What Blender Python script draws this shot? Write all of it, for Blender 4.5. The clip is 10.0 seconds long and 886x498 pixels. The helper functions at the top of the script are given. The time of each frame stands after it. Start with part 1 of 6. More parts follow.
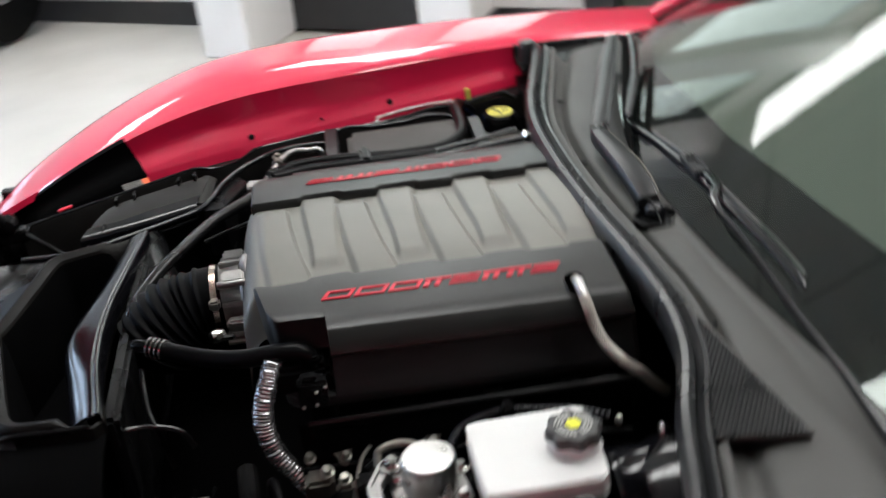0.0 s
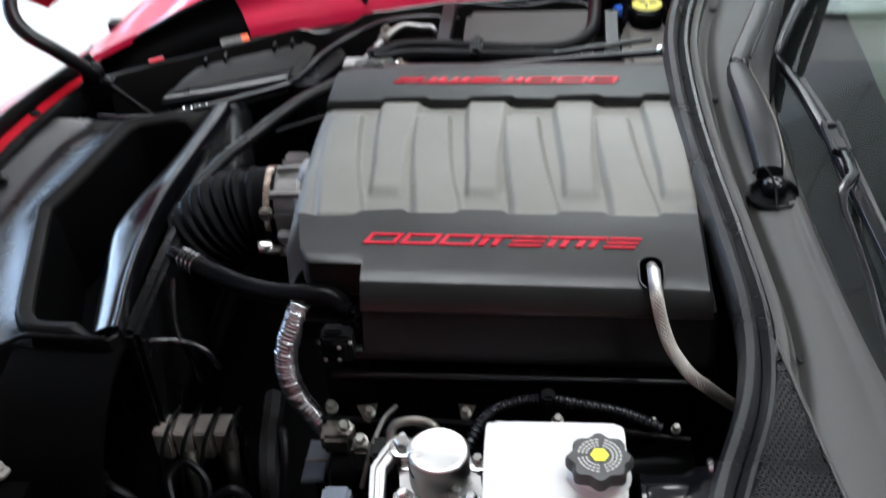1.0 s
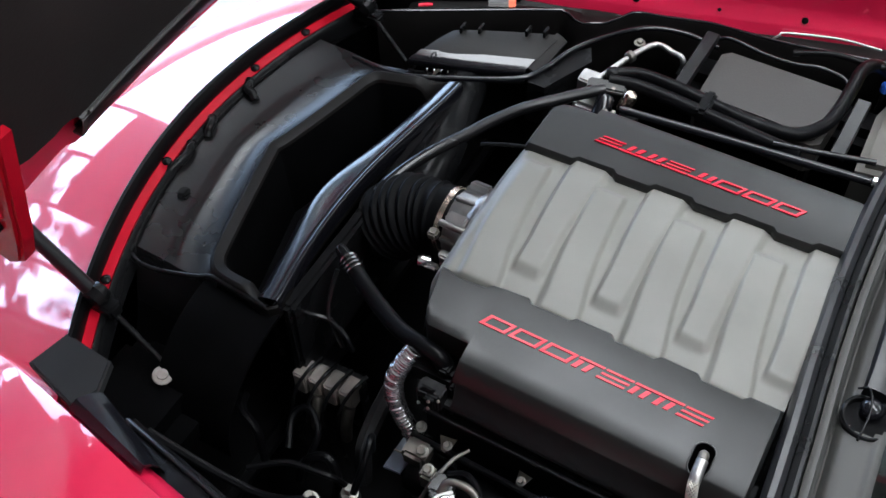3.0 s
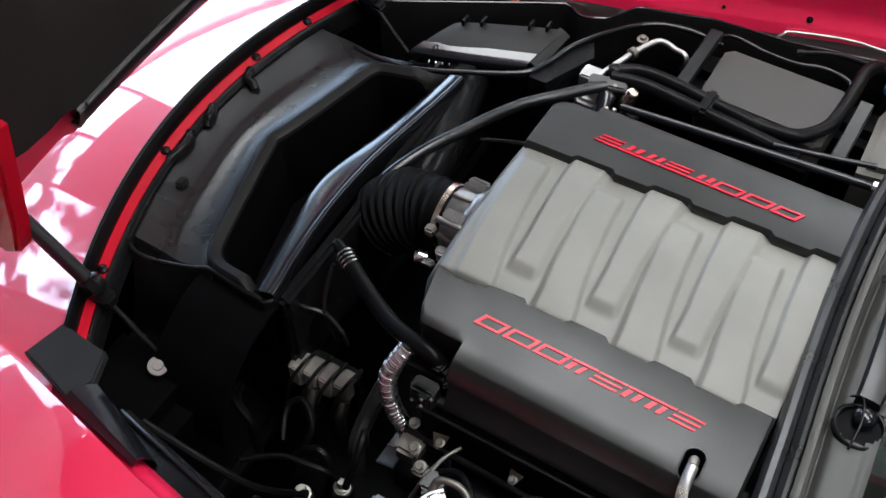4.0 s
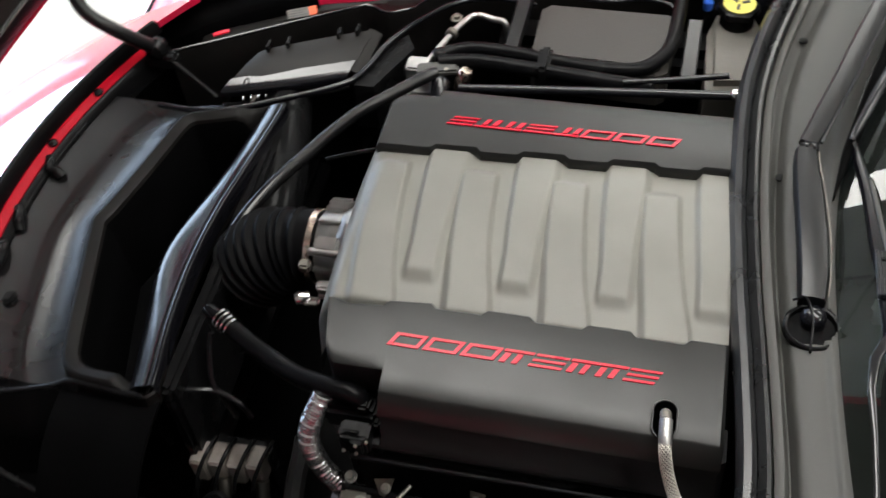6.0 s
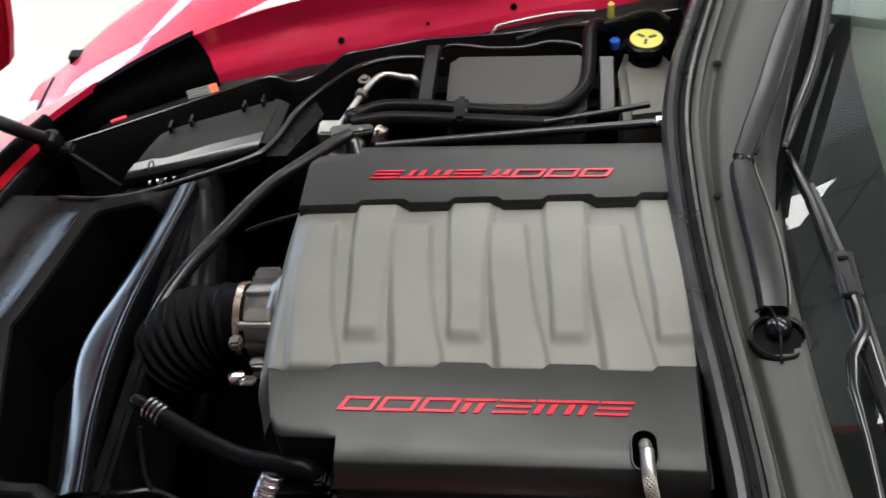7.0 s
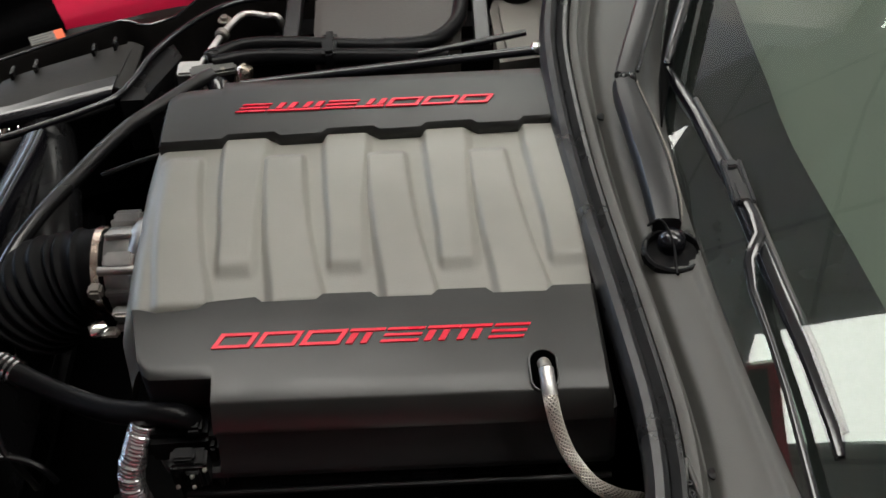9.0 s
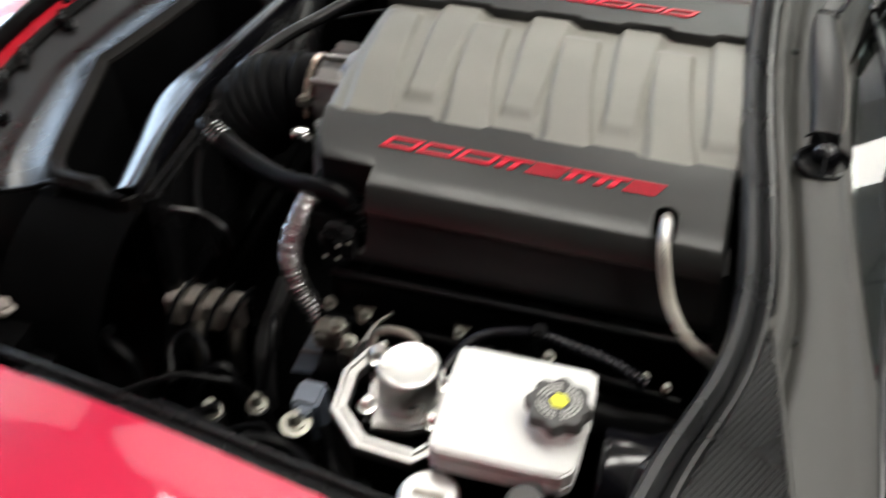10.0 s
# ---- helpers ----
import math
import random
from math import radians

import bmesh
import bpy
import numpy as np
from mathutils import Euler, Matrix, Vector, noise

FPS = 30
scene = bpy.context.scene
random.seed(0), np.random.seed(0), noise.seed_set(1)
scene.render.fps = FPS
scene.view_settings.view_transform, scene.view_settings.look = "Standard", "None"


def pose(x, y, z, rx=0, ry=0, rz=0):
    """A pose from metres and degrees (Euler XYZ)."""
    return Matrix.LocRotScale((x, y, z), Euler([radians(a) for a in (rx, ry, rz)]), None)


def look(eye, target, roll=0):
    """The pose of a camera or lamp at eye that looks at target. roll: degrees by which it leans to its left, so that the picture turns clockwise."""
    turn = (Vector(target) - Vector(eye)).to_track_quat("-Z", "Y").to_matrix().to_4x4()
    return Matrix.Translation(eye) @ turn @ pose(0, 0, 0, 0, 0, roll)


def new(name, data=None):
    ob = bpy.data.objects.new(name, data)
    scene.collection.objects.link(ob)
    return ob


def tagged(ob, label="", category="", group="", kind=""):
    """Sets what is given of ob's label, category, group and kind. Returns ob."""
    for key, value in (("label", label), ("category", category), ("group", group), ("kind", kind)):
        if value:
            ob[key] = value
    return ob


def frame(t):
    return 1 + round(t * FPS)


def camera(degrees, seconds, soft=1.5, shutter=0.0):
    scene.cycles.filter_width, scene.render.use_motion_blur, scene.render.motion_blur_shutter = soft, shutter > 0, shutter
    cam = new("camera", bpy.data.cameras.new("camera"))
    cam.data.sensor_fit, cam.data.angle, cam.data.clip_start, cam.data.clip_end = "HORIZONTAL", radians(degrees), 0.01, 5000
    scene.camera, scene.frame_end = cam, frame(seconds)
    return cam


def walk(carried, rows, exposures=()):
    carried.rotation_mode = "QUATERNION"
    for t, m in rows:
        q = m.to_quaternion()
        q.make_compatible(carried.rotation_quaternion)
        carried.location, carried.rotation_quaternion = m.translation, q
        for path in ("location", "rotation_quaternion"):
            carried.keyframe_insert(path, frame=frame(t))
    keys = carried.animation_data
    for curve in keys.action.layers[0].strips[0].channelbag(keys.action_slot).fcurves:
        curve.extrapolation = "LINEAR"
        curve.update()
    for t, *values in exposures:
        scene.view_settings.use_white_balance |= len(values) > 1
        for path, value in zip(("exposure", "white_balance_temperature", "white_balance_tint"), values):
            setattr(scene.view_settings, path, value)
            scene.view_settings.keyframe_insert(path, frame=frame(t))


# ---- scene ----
cam = camera(44.0, 10.0, shutter=0.5)
PATH = [
    (0, (-0.113, -1.331, 1.518), (0.066, 0.429, 0.584), -6.1),
    (0.2, (-0.044, -1.301, 1.519), (0.024, 0.48, 0.612), 0.2),
    (0.5, (0.005, -1.232, 1.521), (-0.074, 0.497, 0.519), -0.2),
    (0.7, (0.029, -1.185, 1.538), (-0.146, 0.493, 0.463), -3.1),
    (1, (0.044, -1.105, 1.571), (-0.138, 0.471, 0.351), -4.2),
    (1.2, (0.065, -1.055, 1.612), (-0.145, 0.406, 0.263), -3.5),
    (1.5, (0.106, -0.986, 1.677), (-0.18, 0.377, 0.243), -1.2),
    (1.7, (0.124, -0.951, 1.743), (-0.216, 0.401, 0.309), 1.3),
    (2, (0.202, -0.891, 1.813), (-0.339, 0.39, 0.375), -1.6),
    (2.2, (0.21, -0.873, 1.852), (-0.379, 0.371, 0.401), -0.9),
    (2.5, (0.206, -0.867, 1.926), (-0.424, 0.281, 0.415), -1.9),
    (4, (0.203, -0.832, 1.98), (-0.424, 0.207, 0.39), -0.9),
    (4.5, (0.181, -0.827, 1.951), (-0.415, 0.217, 0.353), -1.5),
    (5, (0.159, -0.821, 1.914), (-0.376, 0.266, 0.323), -2.4),
    (5.5, (0.125, -0.841, 1.881), (-0.319, 0.328, 0.319), -3.2),
    (5.7, (0.12, -0.825, 1.871), (-0.288, 0.36, 0.313), -4.3),
    (6.8, (0.072, -0.829, 1.76), (-0.143, 0.55, 0.327), -6.4),
    (7, (0.066, -0.829, 1.749), (-0.128, 0.57, 0.332), -6.2),
    (7.5, (0.048, -0.819, 1.716), (0.028, 0.605, 0.311), -6.1),
    (8, (0.04, -0.817, 1.698), (0.139, 0.579, 0.269), -3.4),
    (8.5, (0.045, -0.817, 1.671), (0.12, 0.554, 0.217), -2.2),
    (9, (0.048, -0.833, 1.644), (0.091, 0.566, 0.216), -2.0),
    (9.5, (0.106, -0.914, 1.613), (-0.004, 0.541, 0.245), 1.0),
    (9.7, (0.147, -0.966, 1.593), (-0.087, 0.479, 0.23), 0.9),
    (10, (0.172, -1.051, 1.557), (-0.243, 0.368, 0.211), -1.0),
]
SHOT = [(0, -0.35, 6750, 10), (0.5, -0.25, 6500, 10), (1, -0.10, 6300, 10), (1.5, 0.0, 6300, 10), (2.0, -0.15, 6200, 10), (2.5, -0.14, 6200, 10), (4.0, -0.06, 6500, 10), (4.5, 0.0, 6750, 10), (5.5, -0.07, 7050, 10),
        (7.5, -0.32, 6800, 10), (8.5, -0.40, 7000, 10), (9.0, -0.36, 7150, 10), (10.0, -0.12, 7200, 10)]
walk(cam, [(t, look(e, g, r)) for t, e, g, r in PATH], SHOT)

LIGHTS = [(-1.42, 0.35), (-0.21, 0.35), (-1.30, 2.96), (-3.85, 2.35), (-3.85, 0.0), (1.1, 0.35), (1.1, 2.4), (3.4, 0.35)]

# ---------------------------------------------------------------- light
world = bpy.data.worlds.new("showroom_air")
scene.world = world
world.use_nodes = True
world.node_tree.nodes["Background"].inputs[0].default_value = (0.9, 0.95, 1.0, 1)
world.node_tree.nodes["Background"].inputs[1].default_value = 0.25

# The car stands askew in the showroom: room axes against car axes.
ROOM = Matrix.Rotation(radians(-30.7), 4, "Z")
CEIL = 3.1




# ---------------------------------------------------------------- materials
def material(name, colour, rough=0.5, metal=0.0, vary=0.15, scale=14.0, bump=0.1, fine=180.0, coat=0.0, spec=0.5, dust=0.0, rough_vary=0.12, streak=None, coat_ior=1.5):
    m = bpy.data.materials.new(name)
    m.use_nodes = True
    nt = m.node_tree
    b = nt.nodes["Principled BSDF"]
    b.inputs["Coat IOR"].default_value = coat_ior
    b.inputs["Roughness"].default_value = rough
    b.inputs["Metallic"].default_value = metal
    b.inputs["Specular IOR Level"].default_value = spec
    b.inputs["Coat Weight"].default_value = coat
    b.inputs["Coat Roughness"].default_value = 0.04
    tc = nt.nodes.new("ShaderNodeTexCoord")
    src = tc.outputs["Object"]
    if streak:
        mp = nt.nodes.new("ShaderNodeMapping")
        mp.inputs["Scale"].default_value = streak
        nt.links.new(src, mp.inputs["Vector"])
        src = mp.outputs["Vector"]

    def noise_tex(s, detail):
        n = nt.nodes.new("ShaderNodeTexNoise")
        n.inputs["Scale"].default_value = s
        n.inputs["Detail"].default_value = detail
        nt.links.new(src, n.inputs["Vector"])
        return n.outputs["Fac"]
    big, small = noise_tex(scale, 5), noise_tex(fine, 3)
    ramp = nt.nodes.new("ShaderNodeMapRange")
    ramp.inputs["From Min"].default_value, ramp.inputs["From Max"].default_value = 0.3, 0.7
    ramp.inputs["To Min"].default_value, ramp.inputs["To Max"].default_value = 1 - vary, 1 + vary
    nt.links.new(big, ramp.inputs["Value"])
    mul = nt.nodes.new("ShaderNodeVectorMath")
    mul.operation = "SCALE"
    mul.inputs[0].default_value = colour
    nt.links.new(ramp.outputs["Result"], mul.inputs["Scale"])
    col = mul.outputs["Vector"]
    if dust:
        mix = nt.nodes.new("ShaderNodeMix")
        mix.data_type = "RGBA"
        mix.inputs["B"].default_value = (0.16, 0.145, 0.12, 1)
        dr = nt.nodes.new("ShaderNodeMapRange")
        dr.inputs["From Min"].default_value, dr.inputs["From Max"].default_value = 0.45, 0.75
        dr.inputs["To Max"].default_value = dust
        nt.links.new(small, dr.inputs["Value"])
        nt.links.new(dr.outputs["Result"], mix.inputs["Factor"])
        nt.links.new(col, mix.inputs["A"])
        col = mix.outputs["Result"]
    nt.links.new(col, b.inputs["Base Color"])
    rr = nt.nodes.new("ShaderNodeMapRange")
    rr.inputs["To Min"].default_value, rr.inputs["To Max"].default_value = max(0.02, rough - rough_vary), min(1, rough + rough_vary)
    nt.links.new(big, rr.inputs["Value"])
    nt.links.new(rr.outputs["Result"], b.inputs["Roughness"])
    if bump:
        bp = nt.nodes.new("ShaderNodeBump")
        bp.inputs["Strength"].default_value = bump
        bp.inputs["Distance"].default_value = 0.001
        nt.links.new(small, bp.inputs["Height"])
        nt.links.new(bp.outputs["Normal"], b.inputs["Normal"])
    return m


def glow(name, colour, strength):
    m = bpy.data.materials.new(name)
    m.use_nodes = True
    nt = m.node_tree
    nt.nodes.clear()
    e, o = nt.nodes.new("ShaderNodeEmission"), nt.nodes.new("ShaderNodeOutputMaterial")
    e.inputs[0].default_value, e.inputs[1].default_value = (*colour, 1), strength
    nt.links.new(e.outputs[0], o.inputs[0])
    return m


def clear_glass(name, tint):
    m = bpy.data.materials.new(name)
    m.use_nodes = True
    nt = m.node_tree
    nt.nodes.clear()
    t, g = nt.nodes.new("ShaderNodeBsdfTransparent"), nt.nodes.new("ShaderNodeBsdfGlossy")
    f, x, o = nt.nodes.new("ShaderNodeFresnel"), nt.nodes.new("ShaderNodeMixShader"), nt.nodes.new("ShaderNodeOutputMaterial")
    t.inputs[0].default_value = (*tint, 1)
    g.inputs["Roughness"].default_value = 0.01
    f.inputs["IOR"].default_value = 1.52
    nt.links.new(f.outputs[0], x.inputs[0])
    nt.links.new(t.outputs[0], x.inputs[1])
    nt.links.new(g.outputs[0], x.inputs[2])
    nt.links.new(x.outputs[0], o.inputs[0])
    return m


RED = material("red_paint", (0.66, 0.010, 0.058), 0.45, vary=0.03, bump=0.02, coat=1.0, rough_vary=0.03, spec=0.25, coat_ior=1.7)
# Darker red without clear coat, for the flange and strut brackets.
RED_FLAT = material("red_paint_darker", (0.45, 0.004, 0.018), 0.4, vary=0.08, bump=0.05, dust=0.01, spec=0.15)
RED_LETTER = material("red_letter_plastic", (0.62, 0.008, 0.032), 0.3, vary=0.05, bump=0.05, spec=0.35)
MANIFOLD = material("grey_moulded_plastic", (0.188, 0.182, 0.165), 0.42, vary=0.1, scale=9, bump=0.2, fine=600, spec=0.30)
COVER = material("black_grained_cover", (0.0065, 0.0065, 0.0062), 0.36, vary=0.15, scale=10, bump=0.12, fine=1100, dust=0.008, spec=0.46)
BLACK = material("black_plastic", (0.0062, 0.0062, 0.0067), 0.26, vary=0.25, bump=0.2, dust=0.005, spec=0.11)
GLOSS = material("satin_black_shroud", (0.006, 0.006, 0.008), 0.17, vary=0.2, scale=6, bump=0.06, fine=90, dust=0.008)
SATIN = material("satin_black_panel", (0.006, 0.006, 0.007), 0.34, vary=0.2, scale=6, bump=0.1, fine=120, dust=0.006, spec=0.45)
# Near-black for dark parts; the bay's deep shade is in the colour.
SHADE = material("dark_parts_and_shade", (0.0030, 0.0030, 0.0033), 0.36, vary=0.3, bump=0.2, spec=0.10)
# Matte near-black; for the skirts and duct, shade is put into the colour.
MATTE = material("matte_black_and_shade", (0.0016, 0.0016, 0.0018), 0.7, vary=0.4, bump=0.3, spec=0.03, dust=0.002)
PANEL = material("glossy_black_panel", (0.0065, 0.0062, 0.0068), 0.28, vary=0.2, scale=6, bump=0.08, fine=110, dust=0.004, spec=0.42)
HOLE = material("dark_hole", (0.0006, 0.0006, 0.0006), 0.9, vary=0.2, bump=0.0, spec=0.0)
THROTTLE = material("dull_cast_alloy", (0.34, 0.33, 0.32), 0.38, 1.0, vary=0.2, scale=40, bump=0.4, fine=260)
RUBBER = material("weatherstrip_rubber", (0.015, 0.0155, 0.017), 0.3, vary=0.15, bump=0.1, fine=260, dust=0.02)
HOSE = material("hose_rubber", (0.003, 0.003, 0.0035), 0.34, vary=0.2, bump=0.2, fine=300, dust=0.005, spec=0.10)
FLANK = material("smooth_black_flank", (0.022, 0.022, 0.023), 0.55, vary=0.15, scale=10, bump=0.05, fine=500, dust=0.004, spec=0.12)
LIDTOP = material("dusty_black_lid", (0.008, 0.0072, 0.0067), 0.5, vary=0.3, scale=12, bump=0.25, fine=260, dust=0.012, spec=0.22)
LINER = material("dark_bonnet_liner", (0.016, 0.0135, 0.013), 0.6, vary=0.2, scale=5, bump=0.3, fine=200, dust=0.02, spec=0.3)
CLAMP = material("brassy_clamp_steel", (0.62, 0.5, 0.42), 0.25, 1.0, vary=0.1, scale=40, bump=0.1)
LEDGE = material("black_ledge_moulding", (0.0065, 0.0058, 0.0056), 0.45, vary=0.2, scale=9, bump=0.2, fine=200, dust=0.006, spec=0.14)
SMOKED = material("heat_stained_steel", (0.10, 0.088, 0.075), 0.5, 1.0, vary=0.35, scale=60, bump=0.3)
BELLOWS = material("dark_ribbed_rubber", (0.0025, 0.0025, 0.003), 0.52, vary=0.3, bump=0.25, fine=260, dust=0.004, spec=0.06)
COWL = material("cowl_plastic", (0.043, 0.042, 0.039), 0.5, vary=0.12, scale=8, bump=0.3, fine=900, dust=0.02)
BOTTLE = material("grey_bottle_plastic", (0.15, 0.14, 0.125), 0.5, vary=0.1, bump=0.2)
FINS = material("pale_fin_metal", (0.25, 0.22, 0.20), 0.55, vary=0.2, scale=60, bump=0.3)
CAN = material("satin_steel_can", (0.74, 0.73, 0.71), 0.3, 1.0, vary=0.05, scale=30, bump=0.15, fine=300)
GREY_BOX = material("grey_box_plastic", (0.030, 0.0265, 0.024), 0.55, vary=0.12, bump=0.3, fine=350, dust=0.045)
ALU = material("cast_aluminium", (0.45, 0.44, 0.43), 0.42, 1.0, vary=0.15, scale=40, bump=0.4, fine=260)
STEEL = material("bright_steel", (0.72, 0.71, 0.69), 0.2, 1.0, vary=0.1, scale=30, bump=0.1)
ZINC = material("pale_zinc_plate", (0.33, 0.32, 0.28), 0.4, 0.7, vary=0.25, scale=60, bump=0.3)
DULL = material("dull_zinc", (0.2, 0.185, 0.165), 0.5, 1.0, vary=0.25, scale=50, bump=0.3)
FOIL = material("foil_wrap", (0.66, 0.66, 0.67), 0.22, 0.9, vary=0.12, scale=90, bump=1.0, fine=170)
BRAID = material("braided_steel", (0.58, 0.55, 0.49), 0.45, 0.7, vary=0.15, bump=0.2)
TANK = material("white_tank_plastic", (0.70, 0.70, 0.69), 0.35, vary=0.03, bump=0.1)
CAPGREY = material("dark_cap_plastic", (0.05, 0.05, 0.05), 0.5, vary=0.15, bump=0.2)
CAPMARK = material("cap_print_grey", (0.42, 0.42, 0.4), 0.6, vary=0.1)
YELLOW = material("yellow_print", (0.72, 0.70, 0.04), 0.45, vary=0.1, bump=0.1)
YELLOW_PALE = material("yellow_cap_plastic", (0.66, 0.60, 0.12), 0.45, vary=0.1, bump=0.1)
BLUE = material("blue_cap_plastic", (0.03, 0.16, 0.75), 0.4, vary=0.1, bump=0.1)
BLUEGREY = material("blue_grey_connector", (0.14, 0.165, 0.21), 0.45, vary=0.2, bump=0.2)
LABEL_W = material("label_paper", (0.1, 0.095, 0.09), 0.6, vary=0.3)
LABEL_O = material("label_orange", (0.8, 0.12, 0.04), 0.6, vary=0.05)
GLASS = clear_glass("windscreen_glass", (0.62, 0.72, 0.66))
PANE = clear_glass("shop_window_glass", (0.92, 0.94, 0.94))
FRIT = material("black_glass_band", (0.016, 0.016, 0.0155), 0.03, vary=0.1, bump=0.0, rough_vary=0.01)
DASH = material("grey_dash_vinyl", (0.085, 0.095, 0.078), 0.6, vary=0.12, scale=5, bump=0.3)
CABIN = material("dark_cabin_trim", (0.02, 0.021, 0.02), 0.7, vary=0.2, bump=0.2)
FLOOR = material("polished_floor_tile", (0.66, 0.63, 0.58), 0.22, vary=0.06, scale=2, bump=0.03)
WALLP = material("white_wall_paint", (0.82, 0.815, 0.80), 0.7, vary=0.03, scale=3, bump=0.1)
WALLD = material("unseen_wall_dark_grey", (0.13, 0.13, 0.135), 0.65, vary=0.05, scale=3, bump=0.1)
CEILP = material("ceiling_tile", (0.56, 0.55, 0.51), 0.85, vary=0.05, scale=2, bump=0.05)
GRID = material("grey_ceiling_bar", (0.30, 0.295, 0.28), 0.6, vary=0.05, scale=3, bump=0.05)
DARKP = material("black_lacquer_panel", (0.02, 0.02, 0.022), 0.35, vary=0.1, bump=0.05)
WHITEPAINT = material("white_car_paint", (0.8, 0.8, 0.8), 0.25, vary=0.02, bump=0.0, coat=1.0)
LAMPGLOW = glow("lamp_diffuser_glow", (0.97, 1.0, 1.02), 18.5)
NORTHGLOW = glow("shaded_daylight_glow", (0.86, 1.0, 1.0), 4.5)
DAYGLOW = glow("daylight_window_glow", (0.68, 0.87, 1.2), 12.0)


def dappled_glow(name, colour, low, high, scale):
    """Far daylight broken by dark foliage."""
    m = glow(name, colour, high)
    nt = m.node_tree
    e = next(n for n in nt.nodes if n.type == "EMISSION")
    tc, nz, ramp = nt.nodes.new("ShaderNodeTexCoord"), nt.nodes.new("ShaderNodeTexNoise"), nt.nodes.new("ShaderNodeMapRange")
    nz.inputs["Scale"].default_value, nz.inputs["Detail"].default_value = scale, 4
    ramp.inputs["From Min"].default_value, ramp.inputs["From Max"].default_value = 0.46, 0.56
    ramp.inputs["To Min"].default_value, ramp.inputs["To Max"].default_value = low, high
    nt.links.new(tc.outputs["Object"], nz.inputs["Vector"])
    nt.links.new(nz.outputs["Fac"], ramp.inputs["Value"])
    nt.links.new(ramp.outputs["Result"], e.inputs[1])
    return m


LEAFGLOW = dappled_glow("daylight_through_foliage", (0.68, 0.87, 1.2), 0.6, 14.0, 1.5)


# ---------------------------------------------------------------- mesh helpers
def part(name, bm, mat, parent=None, label="", smooth=True):
    me = bpy.data.meshes.new(name)
    bmesh.ops.recalc_face_normals(bm, faces=bm.faces)
    bm.to_mesh(me)
    bm.free()
    if smooth:
        me.shade_smooth()
        me.set_sharp_from_angle(angle=radians(38))
    me.materials.append(mat)
    ob = new(name, me)
    if parent is not None:
        ob.parent = parent
        if parent.type == "EMPTY":
            ob.matrix_parent_inverse = Matrix.Translation(-Vector(parent.location))
    if label:
        ob["label"] = label
    return ob


def thing(name, label, category, base, group=""):
    e = new(name)
    e.location = base
    e.empty_display_size = 0.03
    return tagged(e, label, category, group)


def structure(name, bm, mat, label, category, smooth=True):
    return tagged(part(name, bm, mat, None, smooth=smooth), label, category, "", "structure")


def box(bm, lo, hi, bevel=0.0, m=None, seg=2):
    r = bmesh.ops.create_cube(bm, size=1)
    vs = r["verts"]
    c, s = [(a + b) / 2 for a, b in zip(lo, hi)], [b - a for a, b in zip(lo, hi)]
    for v in vs:
        v.co = Vector((c[0] + v.co.x * s[0], c[1] + v.co.y * s[1], c[2] + v.co.z * s[2]))
    if bevel:
        es = list({e for v in vs for e in v.link_edges})
        out = bmesh.ops.bevel(bm, geom=es, offset=bevel, segments=seg, affect="EDGES", clamp_overlap=True)
        vs = list({v for f in out["faces"] for v in f.verts} | {v for v in vs if v.is_valid})
    if m is not None:
        bmesh.ops.transform(bm, matrix=m, verts=[v for v in vs if v.is_valid])
    return bm


def boxed(lo, hi, bevel=0.0, m=None, seg=2):
    return box(bmesh.new(), lo, hi, bevel, m, seg)


def loft(bm, rings, closed=True, caps=True):
    vv = [[bm.verts.new(p) for p in ring] for ring in rings]
    n = len(rings[0])
    for a, b in zip(vv, vv[1:]):
        for i in range(n if closed else n - 1):
            bm.faces.new((a[i], a[(i + 1) % n], b[(i + 1) % n], b[i]))
    if caps and closed:
        bm.faces.new(vv[0])
        bm.faces.new(vv[-1][::-1])
    return bm


def smooth_path(pts, per=8):
    pts = [Vector(p) for p in pts]
    ext = [2 * pts[0] - pts[1], *pts, 2 * pts[-1] - pts[-2]]
    out = []
    for i in range(1, len(ext) - 2):
        p0, p1, p2, p3 = ext[i - 1:i + 3]
        for k in range(per):
            t = k / per
            out.append(0.5 * ((2 * p1) + (p2 - p0) * t + (2 * p0 - 5 * p1 + 4 * p2 - p3) * t * t + (3 * p1 - p0 - 3 * p2 + p3) * t ** 3))
    return out + [pts[-1]]


def tube(bm, pts, r, n=12, per=8, curve=True):
    """A round hose along pts; r a number or a function of 0..1."""
    path = smooth_path(pts, per) if curve else [Vector(p) for p in pts]
    rings, up = [], None
    for i, p in enumerate(path):
        d = (path[min(i + 1, len(path) - 1)] - path[max(i - 1, 0)]).normalized()
        if up is None:
            up = d.orthogonal().normalized()
        up = (up - d * up.dot(d)).normalized()
        side = d.cross(up)
        rad = r(i / (len(path) - 1)) if callable(r) else r
        rings.append([p + (up * math.cos(a) + side * math.sin(a)) * rad for a in (2 * math.pi * k / n for k in range(n))])
    return loft(bm, rings)


def hose(pts, r, n=12, per=8, curve=True):
    return tube(bmesh.new(), pts, r, n, per, curve)


def lathe(bm, prof, at, axis=(0, 0, 1), n=28):
    """prof: rows (radius, height) along axis from at."""
    m = Matrix.Translation(at) @ Vector((0, 0, 1)).rotation_difference(Vector(axis)).to_matrix().to_4x4()
    rings = [[m @ Vector((r * math.cos(2 * math.pi * k / n), r * math.sin(2 * math.pi * k / n), h)) for k in range(n)] for r, h in prof]
    return loft(bm, rings)


